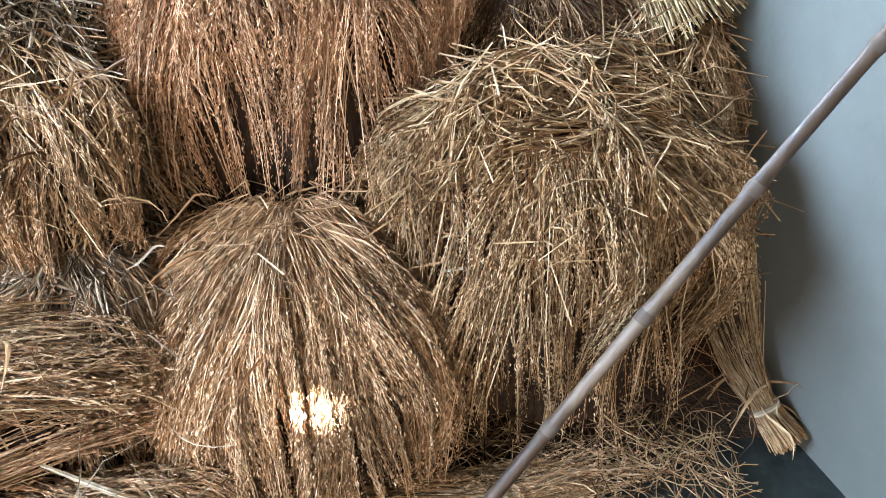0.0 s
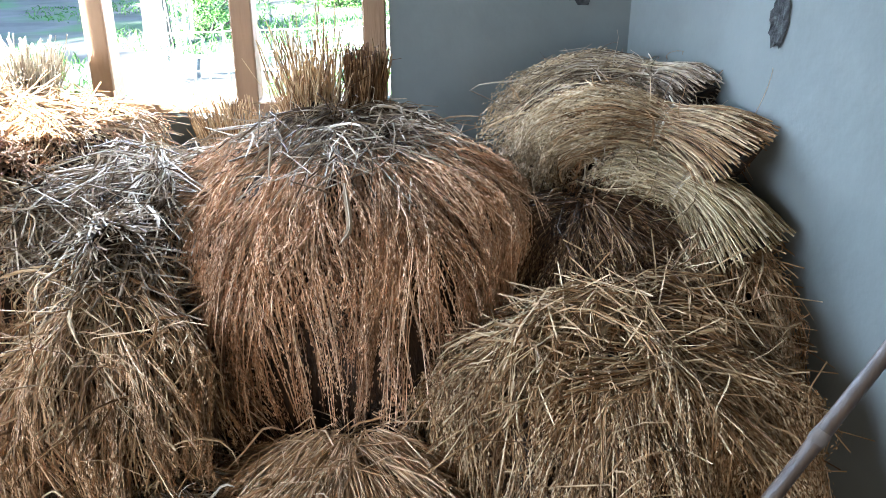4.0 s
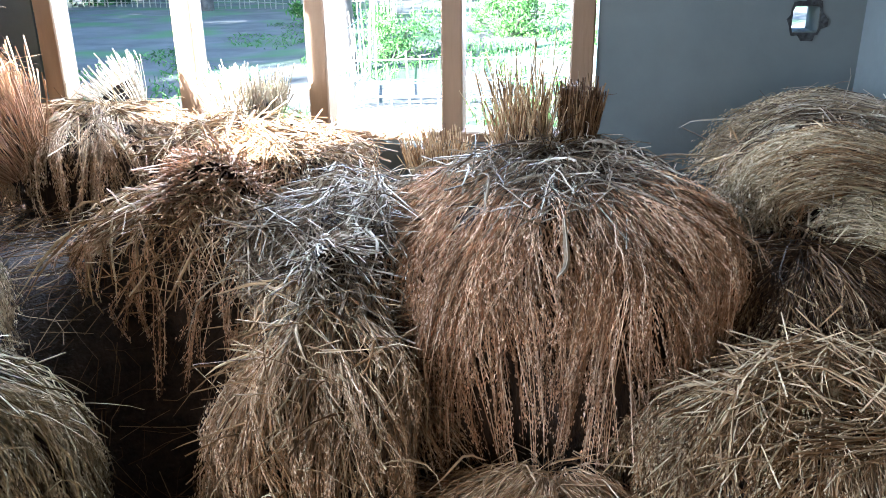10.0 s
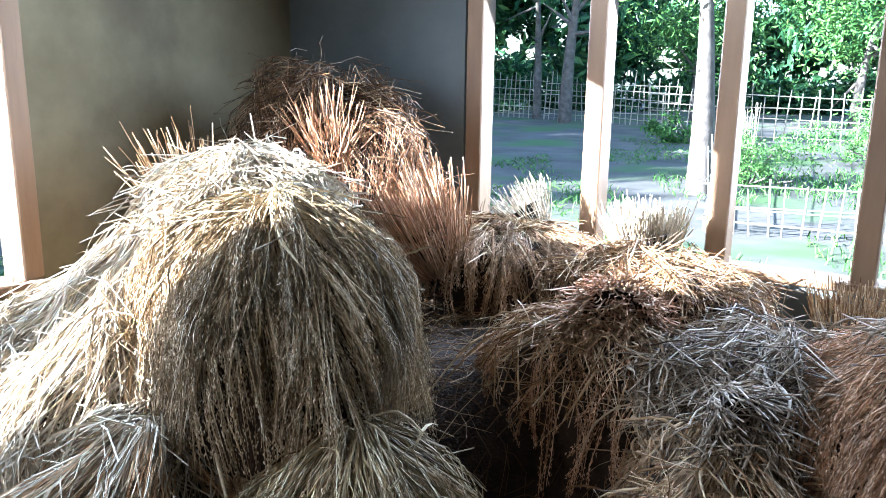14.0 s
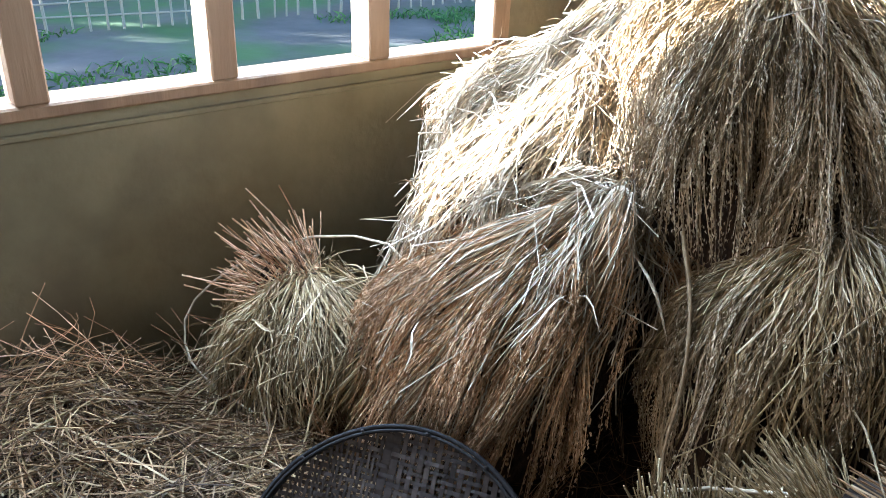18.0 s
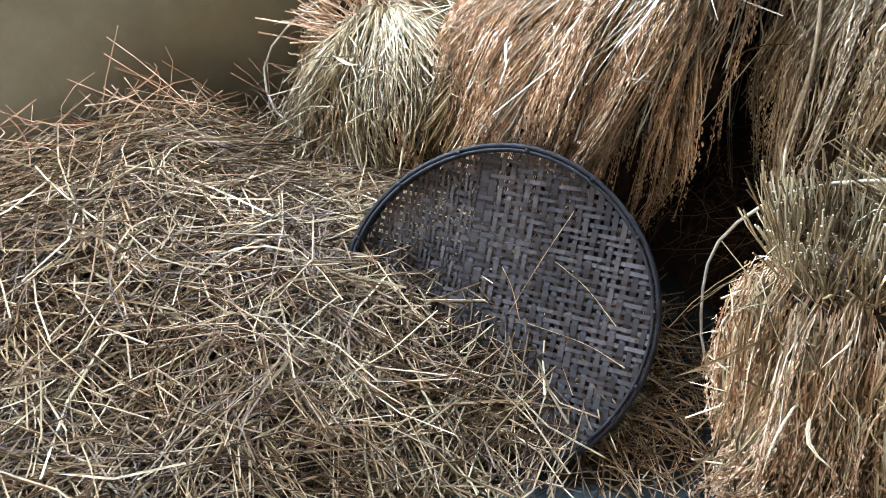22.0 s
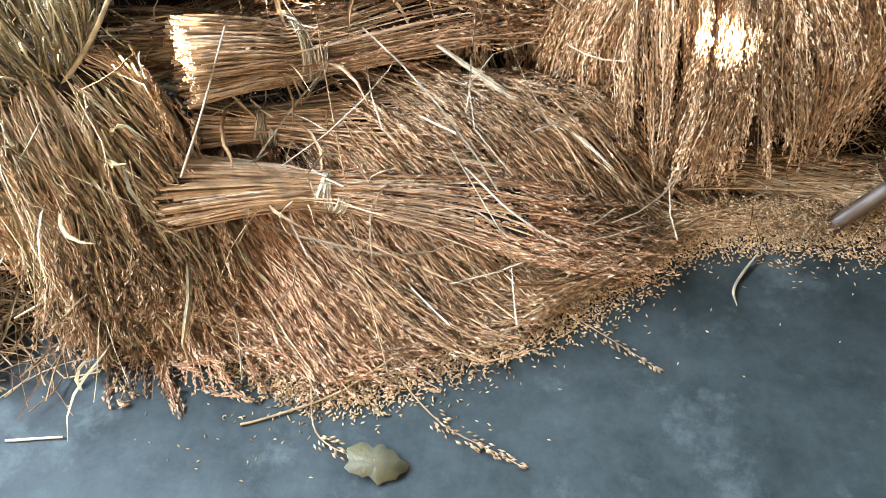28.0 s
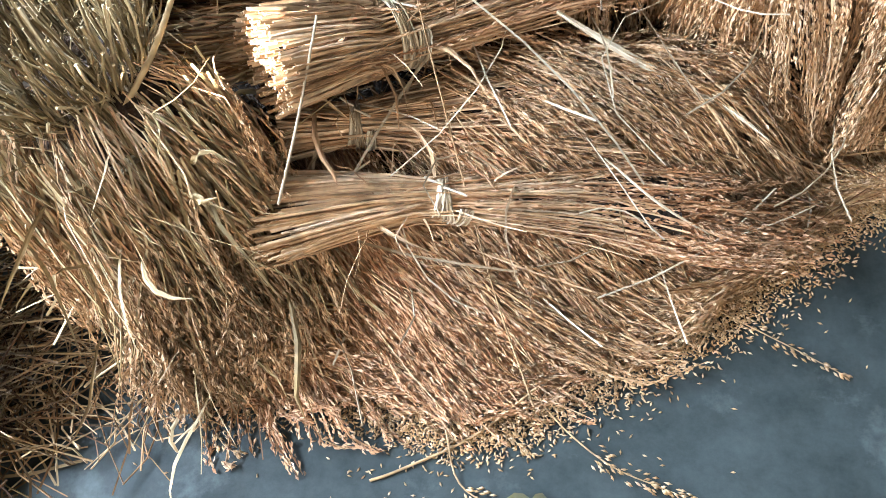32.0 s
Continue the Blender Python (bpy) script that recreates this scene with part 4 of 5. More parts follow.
drape("tied fan of pale stalks over a dark hollow", (-1.42, 1.24, 0.88), 0.27, 0.30, 0.26, 0.42, 700, S_OLIVE, S_GREEN, -55, 95, top=0.05, leaf=24, strays=40, straw_n=800, per=34, mess=40, squash=1.3, clump=9, straw_len=(0.25, 0.7))
bundle("bent wisp of stalks leading into a knot", [(-1.55, 1.17, 0.84), (-1.50, 1.165, 0.85), (-1.45, 1.16, 0.85), (-1.36, 1.15, 0.83), (-1.24, 1.13, 0.76)],
       [0.022, 0.024, 0.030, 0.07, 0.12], [0.02, 0.022, 0.028, 0.035, 0.03], 220, S_OLIVE, S_STRAW, 0.7, tie=0.42, leaf=10, strays=14, band_mat=S_DARK, group="rice sheaves in the heap", head_share=0.0, core=False, butt_jag=0.4)
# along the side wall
# pale straw puts part of the sun's glare into the slope's colour
drape("straw-covered slope along the side wall, sunlight put into its pale colour", (-2.16, 1.30, 1.26), 0.46, 0.60, 0.62, 0.52, 300, S_STRAW, S_PALE, -95, 150, top=0.4, leaf=120, strays=120, straw_n=4600, per=24, mess=900, lump=0.045, lean=(0.0, -0.06, 0), squash=2.1)
# pale straws over the crown put the window's sheen into the colour
drape("long grey-brown sheaf sweeping down to the tray", (-1.80, 0.95, 0.90), 0.34, 0.36, 0.46, 0.26, 2000, S_GOLD, S_PALE, -120, 118, top=0.08, leaf=40, strays=60, per=36, straw_n=1300, lean=(-0.24, -0.20, -0.04), mess=120, lump=0.028, squash=1.6, straw_len=(0.2, 0.7))
butts("pale greenish cut ends resting behind the tray", (-2.05, 0.52, 0.50), (-0.32, -0.42, -0.75), 0.24, 0.05, 0.085, 260, S_GREEN, rad=0.0017)
drape("round straw-covered bundle under the side window", (-2.36, 0.42, 0.54), 0.25, 0.25, 0.22, 0.32, 180, S_GOLD, S_GREEN, -60, 140, top=0.4, leaf=60, strays=60, straw_n=1700, per=26, mess=260, lump=0.03, straw_len=(0.25, 0.7))
butts("orange-brown cut ends against the side wall", (-2.40, 0.42, 0.47), (-0.62, -0.45, 0.40), 0.22, 0.08, 0.14, 320, S_RUST, jag=0.6, tilt=0.22, rad=0.0019)
# by the open floor
bundle("green-tan sheaf tied with straw, ears fanned on the floor", [(-1.12, 0.70, 0.39), (-1.075, 0.67, 0.34), (-1.02, 0.62, 0.24), (-0.96, 0.56, 0.12), (-0.92, 0.50, 0.03)],
       [0.07, 0.07, 0.12, 0.17, 0.20], [0.06, 0.06, 0.08, 0.07, 0.03], 700, S_GOLD, S_GREEN, 0.62, tie=0.26, wob=0.014, leaf=50, strays=60, per=32, head_share=0.95, butt_jag=0.06, rad=0.0018)
butts("ring of green-tan cut ends round a dark hollow", (-1.165, 0.745, 0.385), (-0.16, 0.04, 1), 0.17, 0.105, 0.15, 620, S_GREEN, jag=0.6, tilt=0.15, rad=0.0016, hollow=0.6, core=False)
butts("olive brush of cut ends behind the tied sheaf", (-1.10, 0.96, 0.44), (-0.70, -0.35, 0.55), 0.20, 0.05, 0.10, 520, S_GREEN, jag=0.5, tilt=0.16, rad=0.0014)
# the hollow's dark is the near-black core top left bare
drape("pale straw and ears hanging from the tie to the floor", (-1.16, 0.745, 0.43), 0.125, 0.125, 0.05, 0.38, 1100, S_GOLD, S_GREEN, -80, 125, top=0.25, leaf=40, strays=70, per=34, straw_n=900, mess=60, lump=0.02, lean=(0.16, -0.15, 0), squash=0.5, straw_len=(0.4, 0.9), low=0.2)
bundle("loose pale-tan sheaf lying behind the tied ones", [(-1.14, 0.98, 0.50), (-0.98, 1.02, 0.50), (-0.82, 1.08, 0.48), (-0.62, 1.16, 0.44), (-0.40, 1.26, 0.36)],
       [0.17, 0.14, 0.11, 0.14, 0.18], [0.10, 0.08, 0.06, 0.07, 0.06], 760, S_GOLD, S_STRAW, 0.7, tie=None, per=30, butt_jag=0.35, rad=0.0019, wob=0.02, strays=60, leaf=60, head_share=0.5)
bundle("small sheaf of tan stalks pushed under the pale one", [(-1.12, 0.86, 0.34), (-1.02, 0.88, 0.35), (-0.92, 0.92, 0.35), (-0.78, 1.00, 0.34), (-0.60, 1.10, 0.30)],
       [0.10, 0.08, 0.07, 0.09, 0.12], [0.06, 0.05, 0.04, 0.05, 0.05], 320, S_RUST, S_STRAW, 0.6, per=30, butt_jag=0.3, rad=0.0019, wob=0.015, strays=30, leaf=20, core=False)
bundle("thick tied sheaf with golden ears laid on the heap", [(-0.92, 0.79, 0.40), (-0.84, 0.87, 0.365), (-0.765, 0.94, 0.335), (-0.52, 1.16, 0.32), (-0.25, 1.34, 0.24)],
       [0.085, 0.065, 0.05, 0.13, 0.18], [0.07, 0.055, 0.045, 0.05, 0.05], 560, S_RUST, S_GOLD, 0.5, tie=0.48, per=32, rad=0.0020, butt_jag=0.06)
bundle("slim tied sheaf half buried between two others", [(-0.93, 0.79, 0.27), (-0.825, 0.83, 0.245), (-0.62, 0.91, 0.22), (-0.40, 1.0, 0.17), (-0.16, 1.08, 0.06)],
       [0.055, 0.03, 0.09, 0.15, 0.17], [0.045, 0.03, 0.04, 0.05, 0.04], 420, S_RUST, S_GOLD, 0.45, tie=0.25, per=32, rad=0.0019)
bundle("tied sheaf with a neat straw band and spread golden ears", [(-0.93, 0.64, 0.25), (-0.80, 0.70, 0.225), (-0.69, 0.74, 0.205), (-0.48, 0.81, 0.16), (-0.28, 0.86, 0.10), (-0.10, 0.94, 0.03)],
       [0.085, 0.05, 0.026, 0.085, 0.14, 0.16], [0.04, 0.034, 0.024, 0.04, 0.045, 0.03], 460, S_RUST, S_GOLD, 0.5, tie=0.41, butt_jag=0.10, per=34, rad=0.0021)
ears_carpet("wide fan of rust-brown ears spread on the cement floor", (-1.06, -0.62, 0.56, 0.86), 760, lambda x, y: -48 + 48 * (x + 1.0), 0.26, S_RUST)
ears_carpet("bank of golden ears along the foot of the heap", (-0.80, -0.24, 0.66, 1.02), 900, lambda x, y: -16 + 20 * (x + 0.6), 0.30, S_GOLD)
ears_carpet("thin spread of golden ears where the grain is spilt", (-0.42, 0.02, 0.74, 1.10), 300, lambda x, y: -14 + 0 * x, 0.20, S_GOLD, 0.015)
v, f = litter(lambda x, y: ears_height(x, y) + 0.04, 55, -1.1, -0.1, 0.58, 1.1, 0.34, 0.0017, 0.07, lambda x, y, h: y > np.interp(x, FOOT_X, FOOT_Y) + 0.04, 0.3)
tagged(part("loose_straw", raw_mesh("loose_straw", v, f, S_PALE, False)), "pale single straws fallen across the spread ears", "straw", "", "stuff")
bundle("trampled wisp of stalks along the foot of the sheaves", [(-0.16, 1.07, 0.03), (0.05, 1.11, 0.035), (0.26, 1.12, 0.035), (0.50, 1.16, 0.03), (0.75, 1.23, 0.02)],
       [0.03, 0.05, 0.06, 0.07, 0.07], [0.02, 0.025, 0.03, 0.03, 0.02], 420, S_GOLD, S_STRAW, 0.5, head_share=0.4, per=26, core=False, ends=(0.5, 1.0), wob=0.02)


# ---- spilt grain and litter on the floor ----
def scatter_grain(n, pts, spread, pile):
    """Loose grains along a line on the floor, thick in the middle of the band and thinning out."""
    p, _ = spine_at(pts, rng.random(n))
    off = rng.normal(size=(n, 2)) * spread
    C = np.stack([p[:, 0] + off[:, 0], p[:, 1] + off[:, 1], 0.002 + pile * rng.random(n) * np.exp(-(off ** 2).sum(1) / (spread * 1.2) ** 2)], -1)
    a = rng.uniform(0, 6.283, n)
    D = unit(np.stack([np.cos(a), np.sin(a), rng.normal(size=n) * 0.12], -1))
    return grains(C, D, rng.uniform(0.0072, 0.0096, n), 0.0017)


FOOT = [(x, y, 0) for x, y in zip(FOOT_X[1:8], FOOT_Y[1:8])]
v, f = join([scatter_grain(15000, [(x, y + 0.05, 0) for x, y, _ in FOOT[3:]], 0.034, 0.036), scatter_grain(6500, FOOT[:5], 0.026, 0.018), scatter_grain(13000, [(-0.24, 0.84, 0), (-0.08, 0.97, 0), (0.12, 1.02, 0), (0.36, 1.05, 0)], 0.038, 0.06), scatter_grain(260, FOOT, 0.12, 0.0)])
spill = tagged(part("spilt_grain", raw_mesh("spilt_grain", v, f, S_GRAIN)), "spilt golden rice grains along the foot of the sheaves", "rice grain", "", "stuff")


def foot_height(x, y):
    return 0.03 * smooth_step(y, 0.98, 1.12) * smooth_step(x, -0.25, 0.0) + 0.03 * smooth_step(-y, -1.0, -0.75) * smooth_step(-x, 1.0, 1.12)


v, f = litter(foot_height, 900, -0.2, 0.85, 0.98, 1.35, 0.2, 0.0012, 0.03, lambda x, y, h: h > 0.003)
tagged(part("floor_straw", raw_mesh("floor_straw", v, f, S_STRAW, False)), "loose straws trampled below the sheaves", "straw", "", "stuff")

v, f = litter(lambda x, y: 0.012 + 0.02 * smooth_step(y, 0.36, 0.6), 620, -1.52, -1.04, 0.16, 0.68, 0.26, 0.0014, 0.025,
              lambda x, y, h: (y > 0.28 + 0.45 * np.abs(x + 1.30)) & (rng.random(len(x)) < 0.25 + 2.2 * (y - 0.28)), 0.1)
tagged(part("floor_straw", raw_mesh("floor_straw", v, f, S_STRAW, False)), "thin straw litter on the cement between tray and sheaf", "straw", "", "stuff")
# rust colour here stands for warm bounced light on the straws
v, f = litter(lambda x, y: loose_height(x, y) + 0.03, 420, -2.62, -2.30, -0.9, 0.5, 0.34, 0.0014, 0.10, lambda x, y, h: (x > -2.50 - 0.16 * y) & (x < -2.36 - 0.16 * y), 0.55)
tagged(part("loose_straw", raw_mesh("loose_straw", v, f, S_RUST, False)), "straws propped against the stained wall, coloured orange for bounced light", "straw", "", "stuff")

# ---- threshed straw by the side window ----
bed = tagged(empty("straw_bed", (-1.9, -0.2, 0)), "low bed of loose threshed straw on the floor", "straw", "", "stuff")
# bed body is near-black so the gaps between straws look shaded
part("bed_body", height_sheet("bed_body", loose_height, -2.62, -1.15, -1.6, 0.70, 0.04, M_CORE, 0.012), bed, "packed straw below, near-black for the shade in the gaps", "stuff")
# the brown share also darkens the gaps by colour
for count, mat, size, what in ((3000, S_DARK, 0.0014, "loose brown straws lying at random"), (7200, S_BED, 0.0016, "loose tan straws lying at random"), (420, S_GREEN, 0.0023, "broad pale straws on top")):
    v, f = litter(loose_height, count, -2.6, -1.15, -1.4, 0.68, 0.52, size, 0.05, lambda x, y, h: (h > 0.012) & (x > -2.5 - 0.17 * y), 0.14)
    part("loose_straw", raw_mesh("loose_straw", v, f, mat, False), bed, what, "stuff")

# ---- woven tray ----
TN = Vector((0.467, -0.55, 0.69)).normalized()
TC, TR = Vector((-1.570, 0.262, 0.220)), 0.330
tx = Vector((0, 0, 1)).cross(TN).normalized()
ty = TN.cross(tx)
TM = Matrix((tx, ty, TN)).transposed().to_4x4()
TM.translation = TC
tray = tagged(empty("winnowing_tray", TC), "dark woven bamboo winnowing tray leaning in the straw", "tray")


def ring_mesh(name, R, z, w, h, mat, seg=72):
    bm = bmesh.new()
    prof = [(-w, -h), (w, -h), (w * 1.15, 0), (w, h), (-w, h), (-w * 1.15, 0)]
    rings = []
    for i in range(seg):
        a = 6.28318 * i / seg
        wob = 1 + 0.004 * math.sin(5 * a)
        rings.append([bm.verts.new(TM @ Vector(((R * wob + p) * math.cos(a), (R * wob + p) * math.sin(a), z + q))) for p, q in prof])
    for i in range(seg):
        a, b = rings[i], rings[(i + 1) % seg]
        for j in range(6):
            bm.faces.new([a[j], b[j], b[(j + 1) % 6], a[(j + 1) % 6]])
    return bm_part(name, bm, mat, tray, "", True)


ring_mesh("outer_rim", TR, -0.008, 0.0042, 0.021, M_RIM)
ring_mesh("inner_rim", TR - 0.0095, 0.008, 0.0030, 0.007, M_RIM)
# flat woven strips, over two and under two; one third is an open lattice of finer canes
ROW, SPLIT = 0.0158, -0.075
cols, x = [], -TR + 0.02
while x < TR - 0.016:
    cols.append((x, 0.0032 if x < SPLIT - 0.01 else 0.0085 if x < SPLIT + 0.02 else 0.0056))
    x += 0.0122 if x < SPLIT - 0.01 else 0.0192
rows = [(k * ROW, 0.0041) for k in range(-int(TR / ROW) + 1, int(TR / ROW))]


def strip_set(along_x):
    own, other = (rows, cols) if along_x else (cols, rows)
    vs, fs, o = [], [], 0
    for i, (c, w) in enumerate(own):
        half = math.sqrt(max(0.0, (TR - 0.012) ** 2 - c * c))
        if half < 0.03:
            continue
        t, lev = [-half], [0.0]
        for j, (q, hw) in enumerate(other):
            if abs(q) + hw < half:
                over = ((i + j) if along_x else (i + j + 2)) % 4 < 2
                t += [q - hw * 0.8, q + hw * 0.8]
                lev += [0.0015 if over else -0.0015] * 2
        t, lev = np.array(t + [half]), np.array(lev + [0.0])
        c2 = c + 0.0016 * np.sin(t * 11 + i * 1.9) + 0.0012 * math.sin(i * 12.9)
        w2 = w * (1 + 0.12 * math.sin(i * 7.7))
        K = len(t)
        for top in (0.0005, -0.0005):
            for wv in (-1, 1):
                r2 = (t * t + c * c) / TR ** 2
                z = -0.050 * (1 - r2) - 0.002 + lev + top
                vs.append(np.stack([t, c2 + w2 * wv, z], -1) if along_x else np.stack([c2 + w2 * wv, t, z], -1))
        b = o + np.arange(K - 1)
        for p, q in ((0, 1), (1, 3), (3, 2), (2, 0)):
            fs.append(np.stack([b + p * K, b + 1 + p * K, b + 1 + q * K, b + q * K], -1))
        o += 4 * K
    V = np.concatenate(vs) @ np.array(TM.to_3x3()).T + np.array(TC)
    return raw_mesh("weave", V, np.concatenate(fs), M_TRAY, False)


for along, nm in ((True, "weave_warp"), (False, "weave_weft")):
    part(nm, strip_set(along), tray, "flat dark cane strips woven two over two", "stuff")
for i in range(14):
    a = 6.283 * i / 14 + 0.2
    bm = box_bm((0.006, 0.034, 0.046), 0.002)
    bmesh.ops.transform(bm, matrix=TM @ Matrix.Rotation(a, 4, 'Z') @ Matrix.Translation((TR - 0.006, 0, 0.002)) @ Matrix.Diagonal((1.0, 0.14, 1.0, 1)), verts=bm.verts)
    bm_part("lashing", bm, M_TRAY, tray)

# ---- leaning pole ----
foot, tip = Vector((0.192, 1.017, 0.016)), Vector((1.030, 1.236, 1.27))
pole = tagged(empty("bamboo_pole", foot), "long brown bamboo pole leaning against the plain wall", "pole")
axis = (tip - foot)
plen = axis.length
pm = axis.to_track_quat('Z', 'Y').to_matrix().to_4x4()
nodes_at = [0.0, 0.33, 0.62, 0.92, 1.22, plen]
for a, b in zip(nodes_at, nodes_at[1:]):
    bm = bmesh.new()
    prof = [(a, 0.0165), (a + 0.012, 0.0158), (a + 0.05, 0.0148), (b - 0.05, 0.0146), (b - 0.014, 0.0156), (b, 0.0172)]
    rings = []
    for z, r in prof:
        k = 1.02 - 0.1 * z / plen
        rings.append([bm.verts.new(pm @ Vector((r * k * math.cos(t) + 0.004 * math.sin(z * 3), r * k * math.sin(t), z)) + foot) for t in [6.283 * i / 14 for i in range(14)]])
    for p, q in zip(rings, rings[1:]):
        for i in range(14):
            bm.faces.new([p[i], p[(i + 1) % 14], q[(i + 1) % 14], q[i]])
    bm.faces.new(rings[0][::-1])
    bm.faces.new(rings[-1])
    bm_part("cane_segment", bm, M_BAMBOO, pole, "", True)
for z in nodes_at[1:-1]:
    bm = bmesh.new()
    k = 1.02 - 0.1 * z / plen
    rings = [[bm.verts.new(pm @ Vector((r * k * math.cos(t) + 0.004 * math.sin(z * 3), r * k * math.sin(t), z + dz)) + foot) for t in [6.283 * i / 14 for i in range(14)]]
             for dz, r in ((-0.012, 0.0165), (-0.004, 0.0178), (0.006, 0.0175), (0.014, 0.0162))]
    for p, q in zip(rings, rings[1:]):
        for i in range(14):
            bm.faces.new([p[i], p[(i + 1) % 14], q[(i + 1) % 14], q[i]])
    bm_part("node_ring", bm, M_POLEPALE, pole, "paler swollen joint", True)

# ---- outside ----
M_EARTH = surface_mat("yard_earth", (0.055, 0.055, 0.04), (0.13, 0.12, 0.105), 0.9, 9, 0.95, 0.4, 8, ((0.06, 0.13, 0.025), 0.85, 0.50))
bm = bmesh.new()
g = 60
for i in range(g + 1):
    for j in range(g + 1):
        u, w = (i / g * 2 - 1), (j / g * 2 - 1)
        x, y = math.copysign(abs(u) ** 3 * 400 + abs(u) * 20, u), math.copysign(abs(w) ** 3 * 400 + abs(w) * 20, w)
        inside = -5.0 < x < 3.5 and -5 < y < 5
        bm.verts.new((x, y, -0.3 + (0 if inside else 0.06 * noise.noise((x * 0.3, y * 0.3, 0)))))
bm.verts.ensure_lookup_table()
for i in range(g):
    for j in range(g):
        a = i * (g + 1) + j
        bm.faces.new([bm.verts[a], bm.verts[a + g + 1], bm.verts[a + g + 2], bm.verts[a + 1]])
tagged(bm_part("ground", bm, M_EARTH, None, "", True), "bare earth yard with patches of short grass", "ground", "", "structure")

M_CANE = surface_mat("fence_bamboo", (0.20, 0.18, 0.13), (0.38, 0.35, 0.27), 3, 5, 0.7, 0.2, 30)
M_BARK = surface_mat("tree_bark", (0.05, 0.042, 0.034), (0.15, 0.13, 0.11), 5, 7, 0.9, 0.6, 25)
L_DARK = straw_mat("leaves_dark", [(0.0, (0.012, 0.045, 0.018)), (0.6, (0.035, 0.10, 0.035)), (1.0, (0.09, 0.19, 0.05))], 0.5, 0.3, 4)
L_LIGHT = straw_mat("leaves_light", [(0.0, (0.035, 0.09, 0.02)), (0.6, (0.08, 0.19, 0.04)), (1.0, (0.17, 0.30, 0.07))], 0.5, 0.3, 4)
L_DRY = straw_mat("twigs_dry", [(0.0, (0.20, 0.16, 0.11)), (1.0, (0.48, 0.42, 0.32))], 0.7, 0.3, 4)

bm = bmesh.new()
bmesh.ops.create_cone(bm, cap_ends=True, segments=6, radius1=1.0, radius2=0.85, depth=1.0)
cane = bpy.data.meshes.new("cane")
bm.to_mesh(cane)
bm.free()
cane.materials.append(M_CANE)


def stick(name, a, b, r, parent):
    a, b = Vector(a), Vector(b)
    ob = new(name, cane)
    ob.parent = parent
    ob.matrix_parent_inverse = Matrix.Translation(-parent.location)
    ob.matrix_basis = Matrix.Translation((a + b) / 2) @ (b - a).to_track_quat('Z', 'Y').to_matrix().to_4x4() @ Matrix.Diagonal((r, r, (b - a).length, 1))
    return ob


def fence(label, a, b, height, gap, rails, r=0.016):
    """A bamboo yard fence: uneven uprights with split-cane rails woven through."""
    a, b = Vector((*a, -0.3)), Vector((*b, -0.3))
    root = tagged(empty("bamboo_fence", a), label, "fence", "bamboo fences round the yard")
    n = int((b - a).length / gap)
    d = (b - a).normalized()
    for i in range(n + 1):
        p = a.lerp(b, (i + random.uniform(-0.25, 0.25)) / n)
        h = height * random.uniform(0.88, 1.18)
        stick("fence_post", p - Vector((0, 0, 0.05)), p + Vector((random.uniform(-0.09, 0.09) * height, random.uniform(-0.05, 0.05), h)), r * random.uniform(0.8, 1.5), root)
    for j in range(rails):
        z = height * (0.12 + 0.78 * j / max(1, rails - 1))
        steps = max(1, int((b - a).length / 3.0))
        for k in range(steps):
            p, q = a.lerp(b, k / steps), a.lerp(b, (k + 1) / steps)
            up = Vector((0, 0, 1))
            stick("fence_rail", p + up * (z + random.uniform(-0.09, 0.09)) - d * 0.1, q + up * (z + random.uniform(-0.09, 0.09)) + d * 0.1, r * random.uniform(0.7, 1.15), root)
    return root


fence("pale split-bamboo fence across the sunny yard", (-3.0, 10.3), (4.4, 12.0), 0.66, 0.19, 4, 0.013)
fence("brushy bamboo fence running back from the corner", (-3.05, 10.4), (-4.9, 22.0), 1.15, 0.36, 4, 0.010)
fence("long bamboo fence at the back of the yard", (-21.5, 32.6), (-9.5, 30.3), 1.75, 0.28, 6, 0.018)
fence("bamboo fence before the green plot", (-9.4, 27.0), (3.5, 25.0), 1.5, 0.34, 5, 0.02)
fence("dense grey bamboo fence beside the house", (-10.3, -1.0), (-11.7, 13.0), 1.62, 0.19, 9, 0.016)


def leaf_cloud(n, centre, size, leaf, ground=-0.3):
    """Many small leaves in uneven clumps inside an ellipsoid."""
    k = max(5, n // 130)
    cc = unit(rng.normal(size=(k, 3))) * rng.uniform(0.25, 1.0, (k, 1)) * np.array(size) + np.array(centre)
    cs = rng.uniform(0.14, 0.34, k) * min(size)
    who = rng.integers(0, k, n)
    C = cc[who] + rng.normal(size=(n, 3)) * cs[who][:, None]
    C[:, 2] = np.maximum(C[:, 2], ground + 0.02)
    D = unit(rng.normal(size=(n, 3)) + np.array([0, 0, -0.3]))
    A = unit(np.cross(D, unit(rng.normal(size=(n, 3)))))
    l, w = leaf * rng.uniform(0.6, 1.3, (n, 1)), leaf * 0.36
    nrm = np.cross(D, A)
    V = np.stack([C - D * l / 2, C + A * w / 2 + nrm * w * 0.15, C + D * l / 2, C - A * w / 2 + nrm * w * 0.15], 1)
    F = np.arange(n * 4).reshape(n, 4)
    return V.reshape(-1, 3), F


